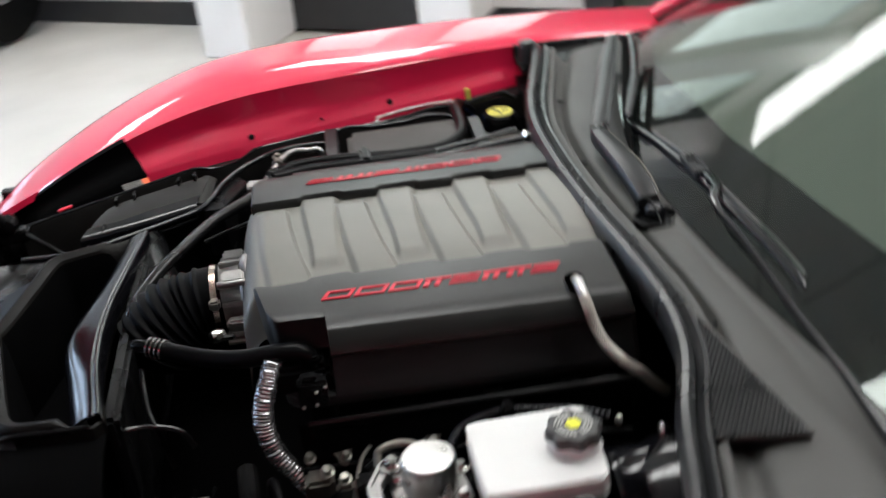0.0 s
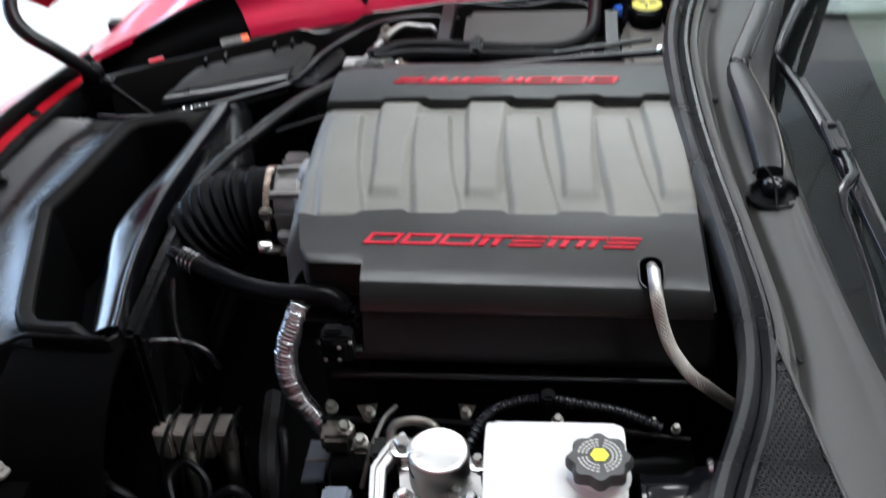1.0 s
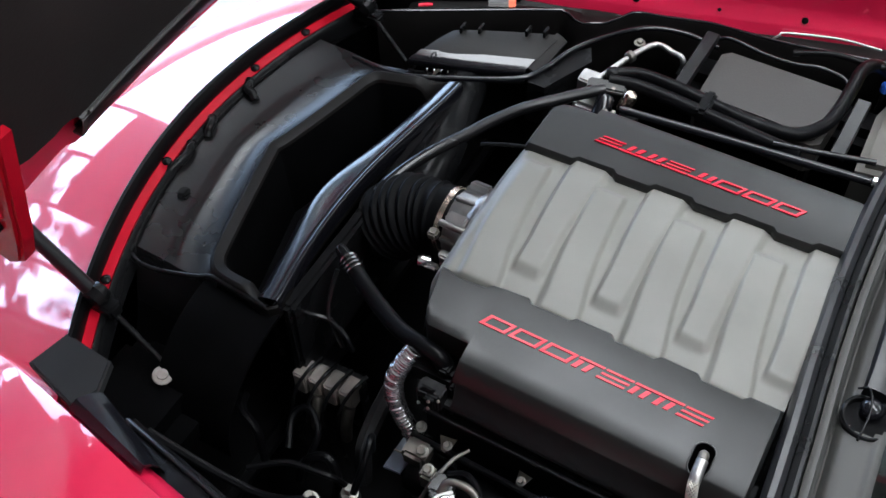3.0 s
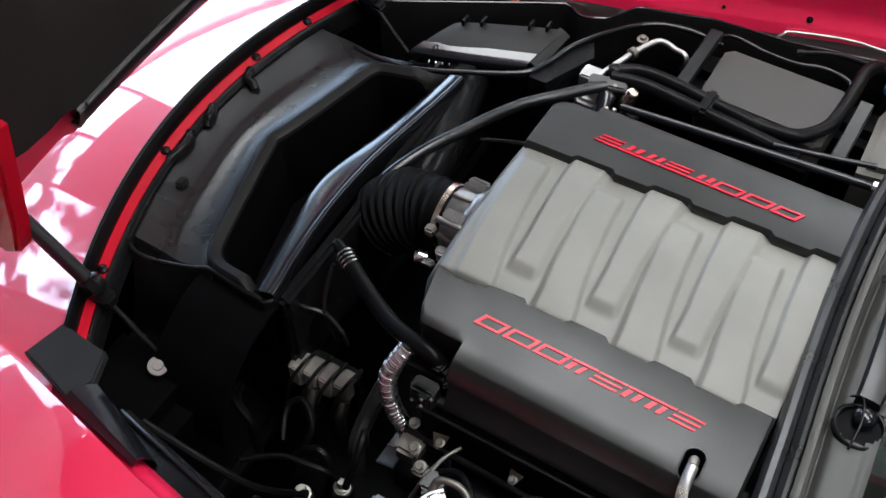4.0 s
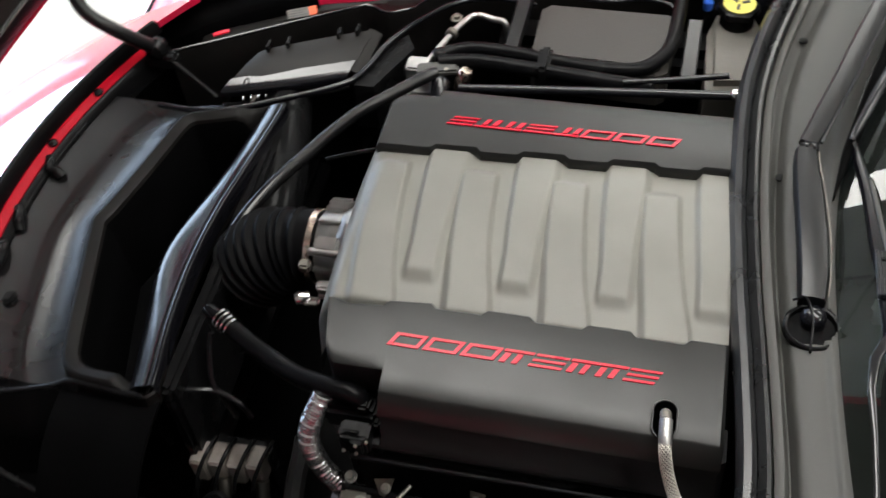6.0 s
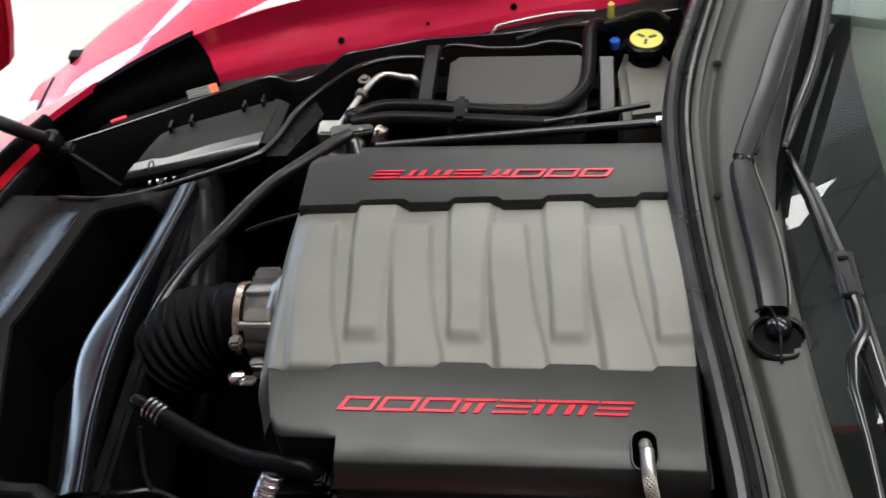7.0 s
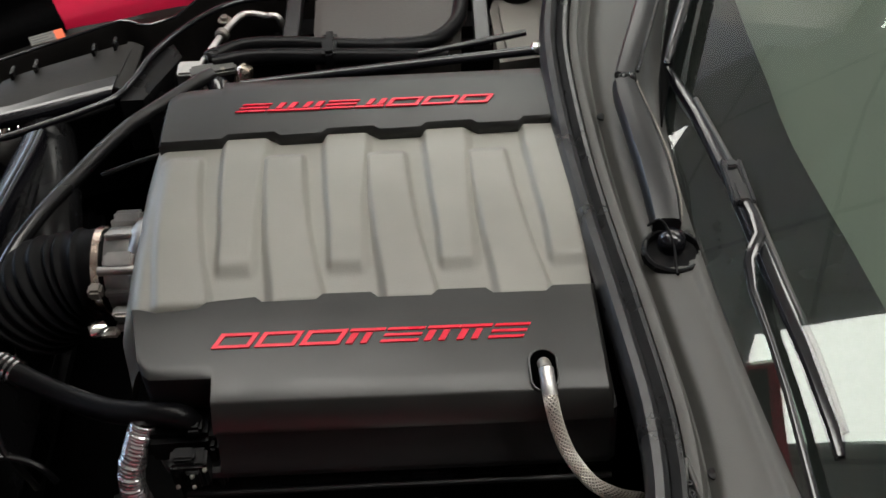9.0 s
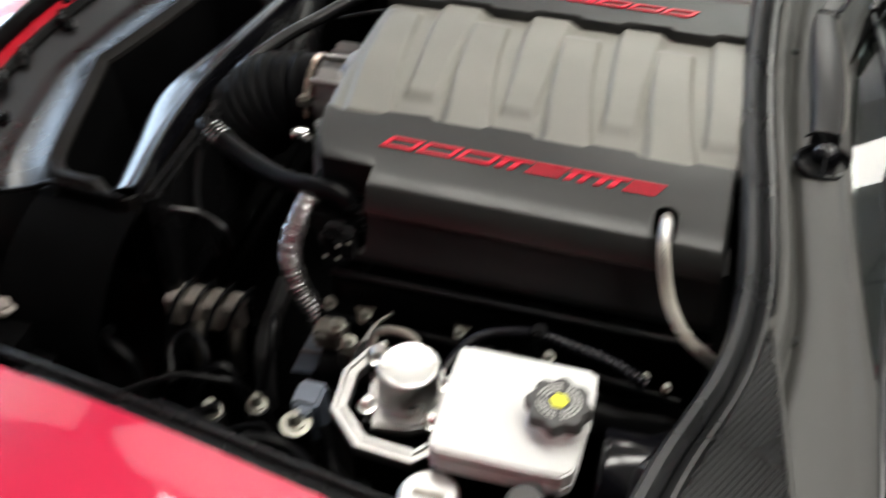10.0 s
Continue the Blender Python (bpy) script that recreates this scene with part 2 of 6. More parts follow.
def turned(prof, at, axis=(0, 0, 1), n=28):
    return lathe(bmesh.new(), prof, at, axis, n)


def prism(bm, outline, z0, z1, bevel=0.0, m=None):
    lo = [bm.verts.new((x, y, z0)) for x, y in outline]
    hi = [bm.verts.new((x, y, z1)) for x, y in outline]
    n = len(outline)
    top = bm.faces.new(hi)
    bot = bm.faces.new(lo[::-1])
    fs = [top, bot] + [bm.faces.new((lo[i], lo[(i + 1) % n], hi[(i + 1) % n], hi[i])) for i in range(n)]
    vs = lo + hi
    if bevel:
        bmesh.ops.recalc_face_normals(bm, faces=fs)
        out = bmesh.ops.bevel(bm, geom=list(top.edges), offset=bevel, segments=2, affect="EDGES", clamp_overlap=True)
        vs = list({v for f in out["faces"] for v in f.verts} | {v for v in vs if v.is_valid})
    if m is not None:
        bmesh.ops.transform(bm, matrix=m, verts=[v for v in vs if v.is_valid])
    return bm


def prismed(outline, z0, z1, bevel=0.0, m=None):
    return prism(bmesh.new(), outline, z0, z1, bevel, m)


def lerp(a, b, t):
    return a + (b - a) * t


def table(rows, x):
    """Value at x from rows (x, value)."""
    if x <= rows[0][0]:
        return rows[0][1]
    for (a, va), (b, vb) in zip(rows, rows[1:]):
        if x <= b:
            return lerp(va, vb, (x - a) / (b - a))
    return rows[-1][1]


def step(a, b, x):
    t = min(1, max(0, (x - a) / (b - a)))
    return t * t * (3 - 2 * t)


def bolt(at, r, h, axis=(0, 0, 1), washer=1.7):
    bm = bmesh.new()
    lathe(bm, [(r * washer, 0), (r * washer, h * 0.25), (r * 1.05, h * 0.3)], at, axis, 16)
    lathe(bm, [(r, h * 0.25), (r, h * 0.9), (r * 0.8, h)], at, axis, 6)
    return bm


def sheet(bm, rows, thick):
    """Rows of points as a sheet, thickened downward along z."""
    vv = [[bm.verts.new(p) for p in row] for row in rows]
    ww = [[bm.verts.new(Vector(p) - Vector((0, 0, thick))) for p in row] for row in rows]
    n, k = len(rows), len(rows[0])
    for i in range(n - 1):
        for j in range(k - 1):
            bm.faces.new((vv[i][j], vv[i][j + 1], vv[i + 1][j + 1], vv[i + 1][j]))
            bm.faces.new((ww[i][j], ww[i + 1][j], ww[i + 1][j + 1], ww[i][j + 1]))
    for i in range(n - 1):
        for j in (0, k - 1):
            bm.faces.new((vv[i][j], vv[i + 1][j], ww[i + 1][j], ww[i][j]))
    for j in range(k - 1):
        for i in (0, n - 1):
            bm.faces.new((vv[i][j], vv[i][j + 1], ww[i][j + 1], ww[i][j]))
    return bm

# ---------------------------------------------------------------- showroom
def room_part(name, lo, hi, mat, label, category, bevel=0.0):
    return structure(name, boxed(lo, hi, bevel, ROOM), mat, label, category, smooth=False)


X0, X1, Y0, Y1 = -6.5, 6.0, -6.0, 3.45
room_part("floor", (X0 - 0.2, Y0 - 0.2, -0.12), (X1 + 0.2, Y1 + 0.2, 0.0), FLOOR, "pale polished showroom floor", "floor")
for name, x0, x1, z0, z1 in (("wall_north_1", X0, -2.2, 0.0, CEIL), ("wall_north_2", -0.75, X1, 0.0, CEIL), ("wall_north_3", -2.2, -0.75, 0.0, 1.25), ("wall_north_4", -2.2, -0.75, 2.75, CEIL)):
    room_part(name, (x0, Y1, z0), (x1, Y1 + 0.2, z1), WALLP, "white painted showroom wall", "wall")
# South and east walls are unseen; their dark grey cuts bounce onto near faces.
room_part("wall_south", (X0, Y0 - 0.2, 0.0), (X1, Y0, CEIL), WALLD, "unseen showroom wall, dark grey to cut bounced light", "wall")
room_part("wall_east", (X1, Y0, 0.0), (X1 + 0.2, Y1, CEIL), WALLD, "unseen showroom wall, dark grey to cut bounced light", "wall")
for name, y0, y1, z1 in (("wall_west_1", Y0, -4.3, CEIL), ("wall_west_2", 1.7, 3.3, 2.45), ("wall_west_4", 3.3, Y1, CEIL)):
    room_part(name, (X0 - 0.2, y0, 0.0), (X0, y1, z1), WALLP, "white painted wall beside the shop window", "wall")
# Unseen pier, added so the red nose and wing reflect a dark band.
room_part("wall_west_3", (X0 - 0.2, -2.50, 1.2), (X0, -0.95, CEIL), WALLD, "unseen dark grey pier added to darken the nose's reflection", "wall")
room_part("wall_west_sill", (X0 - 0.2, -4.3, 0.0), (X0, 1.7, 0.25), WALLP, "low white wall under the shop window", "wall")
room_part("baseboard_1", (X0, Y1 - 0.02, 0.0), (-2.475, Y1 - 0.002, 0.12), DARKP, "black skirting board on white wall", "baseboard")
room_part("baseboard_2", (-1.175, Y1 - 0.02, 0.0), (-0.725, Y1 - 0.002, 0.12), DARKP, "black skirting board on white wall", "baseboard")
room_part("baseboard_3", (-1.45, 3.13, 0.0), (-1.17, 3.148, 0.12), DARKP, "black skirting board on the pillar", "baseboard")
room_part("baseboard_4", (-1.178, 3.15, 0.0), (-1.16, 3.428, 0.12), DARKP, "black skirting board on the pillar", "baseboard")
room_part("baseboard_5", (0.505, Y1 - 0.02, 0.0), (X1, Y1 - 0.002, 0.12), DARKP, "black skirting board on white wall", "baseboard")
room_part("pillar", (-2.47, 2.95, 0.0), (-2.21, Y1 - 0.002, CEIL), WALLP, "square white showroom pillar", "pillar", 0.01)
room_part("pillar_2", (-1.44, 3.15, 0.0), (-1.18, Y1 - 0.002, CEIL), WALLP, "square white showroom pillar", "pillar", 0.01)

# Ceiling: tiles between dropped bars, in one mesh.
bm = bmesh.new()
box(bm, (X0 - 0.2, Y0 - 0.2, CEIL), (X1 + 0.2, Y1 + 0.2, CEIL + 0.1), 0, ROOM)
for i in range(int((X1 - X0) / 1.2) + 1):
    box(bm, (X0 + i * 1.2 - 0.012, Y0, CEIL - 0.008), (X0 + i * 1.2 + 0.012, Y1, CEIL - 0.001), 0, ROOM)
for j in range(int((Y1 - Y0) / 1.2) + 1):
    box(bm, (X0, Y0 + j * 1.2 - 0.012, CEIL - 0.0075), (X1, Y0 + j * 1.2 + 0.012, CEIL - 0.0015), 0, ROOM)
ceiling = structure("ceiling", bm, CEILP, "pale suspended ceiling of square tiles", "ceiling", smooth=False)
ceiling.data.materials.append(GRID)
for face in list(ceiling.data.polygons)[6:]:
    face.material_index = 1


def ceiling_light(x, y, sx, sy):
    c = ROOM @ Vector((x, y, CEIL))
    t = thing("ceiling_light", "white framed light panel set in the ceiling", "ceiling light", c, "showroom ceiling lights")
    bm = bmesh.new()
    for a, b in (((x - sx, y - sy), (x + sx, y - sy + 0.03)), ((x - sx, y + sy - 0.03), (x + sx, y + sy)),
                 ((x - sx, y - sy + 0.03), (x - sx + 0.03, y + sy - 0.03)), ((x + sx - 0.03, y - sy + 0.03), (x + sx, y + sy - 0.03))):
        box(bm, (*a, CEIL - 0.03), (*b, CEIL - 0.0085), 0, ROOM)
    part("frame", bm, WHITEPAINT, t, smooth=False)
    part("diffuser", boxed((x - sx + 0.03, y - sy + 0.03, CEIL - 0.024), (x + sx - 0.03, y + sy - 0.03, CEIL - 0.012), 0, ROOM), LAMPGLOW, t, "glowing white diffuser", smooth=False)


for lx, ly in LIGHTS:
    ceiling_light(lx, ly, 0.6, 0.3)

# Shop window on the street side, with daylight behind it.
win = thing("window_1", "tall shop window with grey frame and bright daylight", "window", ROOM @ Vector((X0, -1.1, 0.25)))
tagged(win, kind="structure")
for y, z1 in ((-4.26, CEIL), (-3.38, CEIL), (-2.54, CEIL), (-1.72, 1.2), (-0.91, CEIL), (1.66, CEIL)):
    part("window_frame", boxed((X0 - 0.12, y - 0.03, 0.25), (X0 - 0.06, y + 0.03, z1), 0, ROOM), DARKP, win, smooth=False)
for ya, yb, z1 in ((-4.26, -3.38, CEIL), (-3.38, -2.54, CEIL), (-2.54, -1.72, 1.2), (-1.72, -0.91, 1.2), (-0.91, 1.66, CEIL)):
    g = part("pane", boxed((X0 - 0.1, ya + 0.03, 0.25), (X0 - 0.09, yb - 0.03, z1), 0, ROOM), PANE, win, smooth=False)
    g.visible_shadow = False
part("window_frame", boxed((X0 - 0.12, 3.24, 2.45), (X0 - 0.06, 3.30, CEIL), 0, ROOM), DARKP, win, smooth=False)
g = part("pane", boxed((X0 - 0.1, 1.69, 2.45), (X0 - 0.09, 3.24, CEIL), 0, ROOM), PANE, win, "high pane above the white wall", smooth=False)
g.visible_shadow = False
structure("backdrop_3", boxed((X0 - 1.0, -5.8, -0.1), (X0 - 0.9, -1.9, CEIL + 0.2), 0, ROOM), LEAFGLOW, "daylight broken by foliage outside the shop window", "daylight", smooth=False)
structure("backdrop", boxed((X0 - 1.0, -1.9, -0.1), (X0 - 0.9, 3.6, CEIL + 0.2), 0, ROOM), DAYGLOW, "bright overcast daylight outside the shop window", "daylight", smooth=False)

# High window in the north wall, above the display panel.
win2 = thing("window_2", "high window in the white wall with soft daylight", "window", ROOM @ Vector((-1.475, Y1, 1.25)))
tagged(win2, kind="structure")
for x in (-2.17, -1.475, -0.78):
    part("window_frame", boxed((x - 0.03, Y1 + 0.06, 1.25), (x + 0.03, Y1 + 0.12, 2.75), 0, ROOM), DARKP, win2, smooth=False)
for xa, xb in ((-2.14, -1.505), (-1.445, -0.81)):
    g = part("pane", boxed((xa, Y1 + 0.085, 1.25), (xb, Y1 + 0.095, 2.75), 0, ROOM), PANE, win2, smooth=False)
    g.visible_shadow = False
structure("backdrop_2", boxed((-2.7, Y1 + 0.7, 0.9), (-0.25, Y1 + 0.75, CEIL), 0, ROOM), NORTHGLOW, "soft daylight outside the high window", "daylight", smooth=False)

# Black display cabinet against the wall, and the door frame beyond it.
cab = thing("display_panel", "black lacquered panel standing against the white wall", "panel", ROOM @ Vector((-1.83, 3.4, 0)))
part("board", boxed((-2.2, 3.36, 0.02), (-1.47, 3.44, 0.95), 0.006, ROOM), DARKP, cab)
part("frame", boxed((-2.22, 3.38, 0.0), (-2.201, 3.445, 0.97), 0.004, ROOM), BLACK, cab)
part("frame", boxed((-1.469, 3.38, 0.0), (-1.449, 3.445, 0.97), 0.004, ROOM), BLACK, cab)
drf = thing("door_1", "dark framed glass door in the white wall", "door", ROOM @ Vector((0.3, 3.4, 0)))
tagged(drf, kind="structure")
part("door_frame", boxed((-0.72, 3.3, 0.0), (-0.58, 3.445, 2.2), 0.004, ROOM), DARKP, drf)
part("door_frame", boxed((0.4, 3.3, 0.0), (0.5, 3.445, 2.2), 0.004, ROOM), DARKP, drf)
part("pane", boxed((-0.579, 3.36, 0.02), (0.399, 3.37, 2.2), 0, ROOM), GLASS, drf, smooth=False)

# White car parked at the far side.
def parked_car(m):
    t = thing("parked_car", "white saloon car parked on the showroom floor", "car", m.translation)
    prof = [(-0.05, 0.28), (-0.03, 0.62), (0.25, 0.78), (1.2, 0.95), (1.75, 1.38), (3.0, 1.42), (3.9, 1.0), (4.35, 0.9), (4.4, 0.3), (3.95, 0.22), (0.5, 0.2)]
    rings = []
    for y, k in ((-0.88, 0.93), (-0.84, 1.0), (0, 1.02), (0.84, 1.0), (0.88, 0.93)):
        rings.append([m @ Vector((px, y * (1 if pz < 1.0 else 0.82), 0.6 + (pz - 0.6) * k)) for px, pz in prof])
    part("body", loft(bmesh.new(), rings), WHITEPAINT, t)
    for wx in (0.85, 3.5):
        for s in (-1, 1):
            ax = m.to_3x3() @ Vector((0, s, 0))
            w = part("wheel", turned([(0.2, 0), (0.31, 0.0), (0.33, 0.04), (0.33, 0.17), (0.31, 0.21), (0.2, 0.21)], m @ Vector((wx, s * 0.69, 0.33)), ax, 32), SHADE, t, "black tyre")
            part("rim", turned([(0.01, 0.205), (0.08, 0.215), (0.2, 0.2), (0.21, 0.17)], m @ Vector((wx, s * 0.69, 0.33)), ax, 24), ALU, w)


parked_car(ROOM @ pose(-4.6, 2.2, 0, 0, 0, 90) @ pose(0, 0, 0))

# ---------------------------------------------------------------- the red car: body
car = thing("sports_car", "glossy red sports car with its bonnet raised", "car", (0.0, 0.0, 0.0))

CREST = [(-0.80, 0.66), (-0.70, 0.745), (-0.6, 0.80), (-0.49, 0.850), (-0.38, 0.885), (-0.275, 0.905), (-0.126, 0.905), (0.16, 0.887), (0.4, 0.862), (0.65, 0.826), (0.9, 0.80)]
CREST_NEAR = [(-0.80, 0.70), (-0.70, 0.780), (-0.6, 0.818), (-0.49, 0.853)] + CREST[4:]
LOWZ = [(-0.8, 0.63), (-0.7, 0.71), (-0.6, 0.755), (-0.43, 0.79), (-0.2, 0.805), (0.0, 0.812), (0.3, 0.815), (0.65, 0.80), (0.9, 0.78)]


def inner_y(x):
    return 0.51 + 0.2 * (x + 0.43) if x > -0.45 else 0.506 - 0.25 * (-0.45 - x)


def eased(rows, x):
    """A table's value, rounded over its corners."""
    return sum(table(rows, x + 0.016 * k) for k in range(-4, 5)) / 9


LOWZ_FAR = [(-0.8, 0.63), (-0.7, 0.71), (-0.6, 0.75), (-0.43, 0.784), (-0.2, 0.795), (0.0, 0.798), (0.3, 0.80), (0.65, 0.79), (0.9, 0.77)]


def low_y(x):
    """Lower inner edge of the far wing."""
    return inner_y(x) + table([(-0.45, 0.0), (-0.2, 0.003), (-0.06, 0.015), (0.02, 0.022), (0.14, 0.030), (0.27, 0.042), (0.9, 0.06)], x)


def wing_profile(side, x):
    """Section of a front wing at x: rows (distance from the middle, height)."""
    zc, zl, yi = eased(CREST if side > 0 else CREST_NEAR, x), eased(LOWZ if side < 0 else LOWZ_FAR, x), sum(inner_y(x + 0.01 * k) for k in range(-3, 4)) / 7
    lo = yi if side < 0 else low_y(x)
    foot, wall, edge = max(yi + 0.014, lo + 0.007), max(yi + 0.021, lo + 0.009), max(yi + 0.031, lo + 0.013)
    dimple = 0.005 * math.exp(-((x + 0.315) / 0.022) ** 2)
    yt = yi + 0.165
    # behind the headlamp the near wing's wall is lower and runs smoothly up to its crest
    low = step(-0.47, -0.38, x) if side < 0 else 0.0
    k1, k2, k3, k4 = lerp(0.58, 0.42, low), lerp(0.76, 0.50, low), lerp(0.81, 0.54, low), lerp(0.93, 0.80, low)
    prof = [(lo - 0.010, zl - 0.03), (lo - 0.006, zl - 0.002), (lo + 0.002, lerp(zl, zc, 0.12)), (foot, lerp(zl, zc, 0.24)), (wall + dimple, lerp(zl, zc, 0.36)),
            (wall + 0.001, lerp(zl, zc, k1)), (wall, lerp(zl, zc, k2)), (edge, lerp(zl, zc, k3)), (yi + 0.085, lerp(zl, zc, k4)), (yt, zc),
            (yt + 0.06, zc - 0.005), (yt + 0.13, zc - 0.035), (yt + 0.18, zc - 0.10), (yt + 0.20, zc - 0.2), (yt + 0.19, zc - 0.4), (yt + 0.16, 0.28),
            (yt + 0.12, 0.28), (yt + 0.15, zc - 0.25), (yt, zc - 0.03), (yi + 0.07, lerp(zl, zc, k2 - 0.04) - 0.012)]
    side_wall = smooth_path([(0, *p) for p in prof[1:7]], 3)
    top = smooth_path([(0, *p) for p in prof[7:16]], 4)
    return [prof[0]] + [(p.y, p.z) for p in side_wall] + [(p.y, p.z) for p in top] + prof[16:]


def fender(side):
    rings = []
    for i in range(100):
        x = -0.8 + i * 0.017
        rings.append([(x, side * min(y, 0.945), z) for y, z in wing_profile(side, x)])
    return part("fender", loft(bmesh.new(), rings), RED, car, "glossy red front wing")


fender_far = fender(1)
fender(-1)


for x, r in ((-0.245, 0.0055), (-0.115, 0.003), (0.015, 0.0055)):
    part("wing_screw", turned([(r, 0), (r, 0.002), (r * 0.5, 0.003)], (x, low_y(x) + 0.0005, lerp(table(LOWZ_FAR, x), table(CREST, x), 0.11)), (0, -0.85, 0.5), 14), SHADE, fender_far)


def x_out(y):
    return -0.745 + 0.65 * (y - 0.03) ** 2


# Nose of the body between the wings, falling away in front of the bonnet opening.
rows = []
for i in range(27):
    y = -0.49 + i * 0.98 / 26
    xo = x_out(y) + 0.002
    row = []
    for k in range(13):
        v = k / 12
        row.append((xo - 0.012 - 0.50 * v + 0.10 * v * y * y, y * (1 - 0.04 * v), 0.797 - 0.012 * (y / 0.49) ** 2 - 0.20 * v - 0.16 * v ** 3))
    rows.append(row)
part("nose", sheet(bmesh.new(), rows, 0.012), RED, car, "glossy red nose panel reflecting the window")

# Sunken red flange round the front of the opening, with push clips.
rows = []
for i in range(29):
    y = -0.43 + i * 0.80 / 28
    xo = x_out(y)
    rows.append([(xo + a, y, z) for a, z in ((-0.008, 0.795), (0.0, 0.797), (0.005, 0.787), (0.008, 0.780), (0.022, 0.778), (0.0225, 0.774))])
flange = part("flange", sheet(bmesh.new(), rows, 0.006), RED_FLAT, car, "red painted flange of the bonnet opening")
rows = []
for i in range(29):
    y = -0.412 + i * 0.802 / 28
    xo = x_out(y)
    rows.append([(xo + a, y, z) for a, z in ((-0.008, 0.7985), (-0.005, 0.802), (0.0, 0.8015), (0.004, 0.796), (0.0075, 0.786))])
part("edge_strip", sheet(bmesh.new(), rows, 0.005), SHADE, car, "thin black rubber edge strip")
rows = []
for i in range(29):
    y = -0.43 + i * 0.80 / 28
    rows.append([(x_out(y) + a, y, z) for a, z in ((0.0225, 0.776), (0.025, 0.779), (0.029, 0.776), (0.033, 0.768), (0.035, 0.745))])
part("flange_trim", sheet(bmesh.new(), rows, 0.005), BLACK, car, "black trim inside the red flange")
for y in (-0.31, -0.095, 0.135, 0.245):
    part("push_clip", turned([(0.0075, 0), (0.0075, 0.003), (0.005, 0.005), (0.003, 0.006)], (x_out(y) + 0.0155, y, 0.779), n=16), BLACK, flange)

# Bonnet, tipped up: shell, red rim, black liner, strut brackets.
BRACKET = Matrix.Translation((-0.685, 0, 1.02)) @ Matrix.Rotation(radians(12), 4, "Y")
HOOD = Matrix.Translation((-0.691, 0, 0.992)) @ Matrix.Rotation(radians(-12), 4, "Y").inverted()


def hood_half(v):
    return 0.40 + 0.10 * v


def hood_pt(u, v, d):
    return HOOD @ Vector((-d + 0.05 * u * u * (0.5 + v), u * hood_half(v), v * 0.95))


HU = [-1, -0.9, -0.8, -0.75, -0.71, -0.68, -0.64, -0.6, -0.5, -0.25, 0, 0.25, 0.5, 0.6, 0.64, 0.68, 0.71, 0.75, 0.8, 0.9, 1]


def front_v(u, mid, side):
    """Front edge of a bonnet layer: mid between the corners, cut back to side past them."""
    return lerp(mid, side, step(0.62, 0.70, abs(u)))


bm = bmesh.new()
outer = [[hood_pt(u, lerp(front_v(u, -0.012, 0.028), 1.0, v / 10), 0.075 - 0.05 * abs(u) ** 3) for u in HU] for v in range(11)]
inner = [[hood_pt(u * 0.995, lerp(front_v(u, -0.010, 0.008), 0.996, v / 10), 0.0) for u in HU] for v in range(11)]
vo = [[bm.verts.new(p) for p in r] for r in outer]
vi = [[bm.verts.new(p) for p in r] for r in inner]
for g in (vo, vi):
    for i in range(10):
        for j in range(20):
            bm.faces.new((g[i][j], g[i][j + 1], g[i + 1][j + 1], g[i + 1][j]))
for j in range(20):
    for i in (0, 10):
        bm.faces.new((vo[i][j], vo[i][j + 1], vi[i][j + 1], vi[i][j]))
for i in range(10):
    for j in (0, 20):
        bm.faces.new((vo[i][j], vo[i + 1][j], vi[i + 1][j], vi[i][j]))
hood = part("bonnet", bm, RED, car, "raised red bonnet seen from below")
bm = bmesh.new()
ring = []
for k in range(9):
    row = []
    for j in range(21):
        u = HU[j] * 0.95
        v = lerp(front_v(u, 0.068, 0.086), 0.959, k / 8)
        e = min(1, 6 * min(j, 20 - j) / 20, 0.6 + 6 * k / 8, 6 * (8 - k) / 8)
        row.append(hood_pt(u, v, -0.004 - 0.022 * e ** 0.5))
    ring.append(row)
vv = [[bm.verts.new(p) for p in r] for r in ring]
for i in range(8):
    for j in range(20):
        bm.faces.new((vv[i][j], vv[i][j + 1], vv[i + 1][j + 1], vv[i + 1][j]))
liner = part("liner", bm, LINER, hood, "black moulded bonnet liner")
rows = [[hood_pt(-0.625 + 0.125 * k, v, d) for v, d in ((0.074, -0.018), (0.069, -0.024), (0.060, -0.0245), (0.034, -0.019), (0.028, -0.014), (0.026, 0.0))] for k in range(11)]
part("liner_face", sheet(bmesh.new(), rows, 0.004), SATIN, liner, "glossy black front face of the liner")
for s in (1, -1):
    rows = [[hood_pt(s * u, v, d) for v, d in ((0.078, -0.010), (0.070, -0.025), (0.050, -0.023), (0.030, -0.018), (0.026, -0.004))] for u in (0.618, 0.632, 0.645)]
    part("liner_corner", sheet(bmesh.new(), rows, 0.004), COWL, liner, "pale satin corner of the liner")
bead = [hood_pt(-0.61 + 0.122 * k, 0.070, -0.0255) for k in range(11)]
part("liner_edge", hose(bead, 0.0028, 8, 3), COWL, liner, "raised satin edge of the liner")
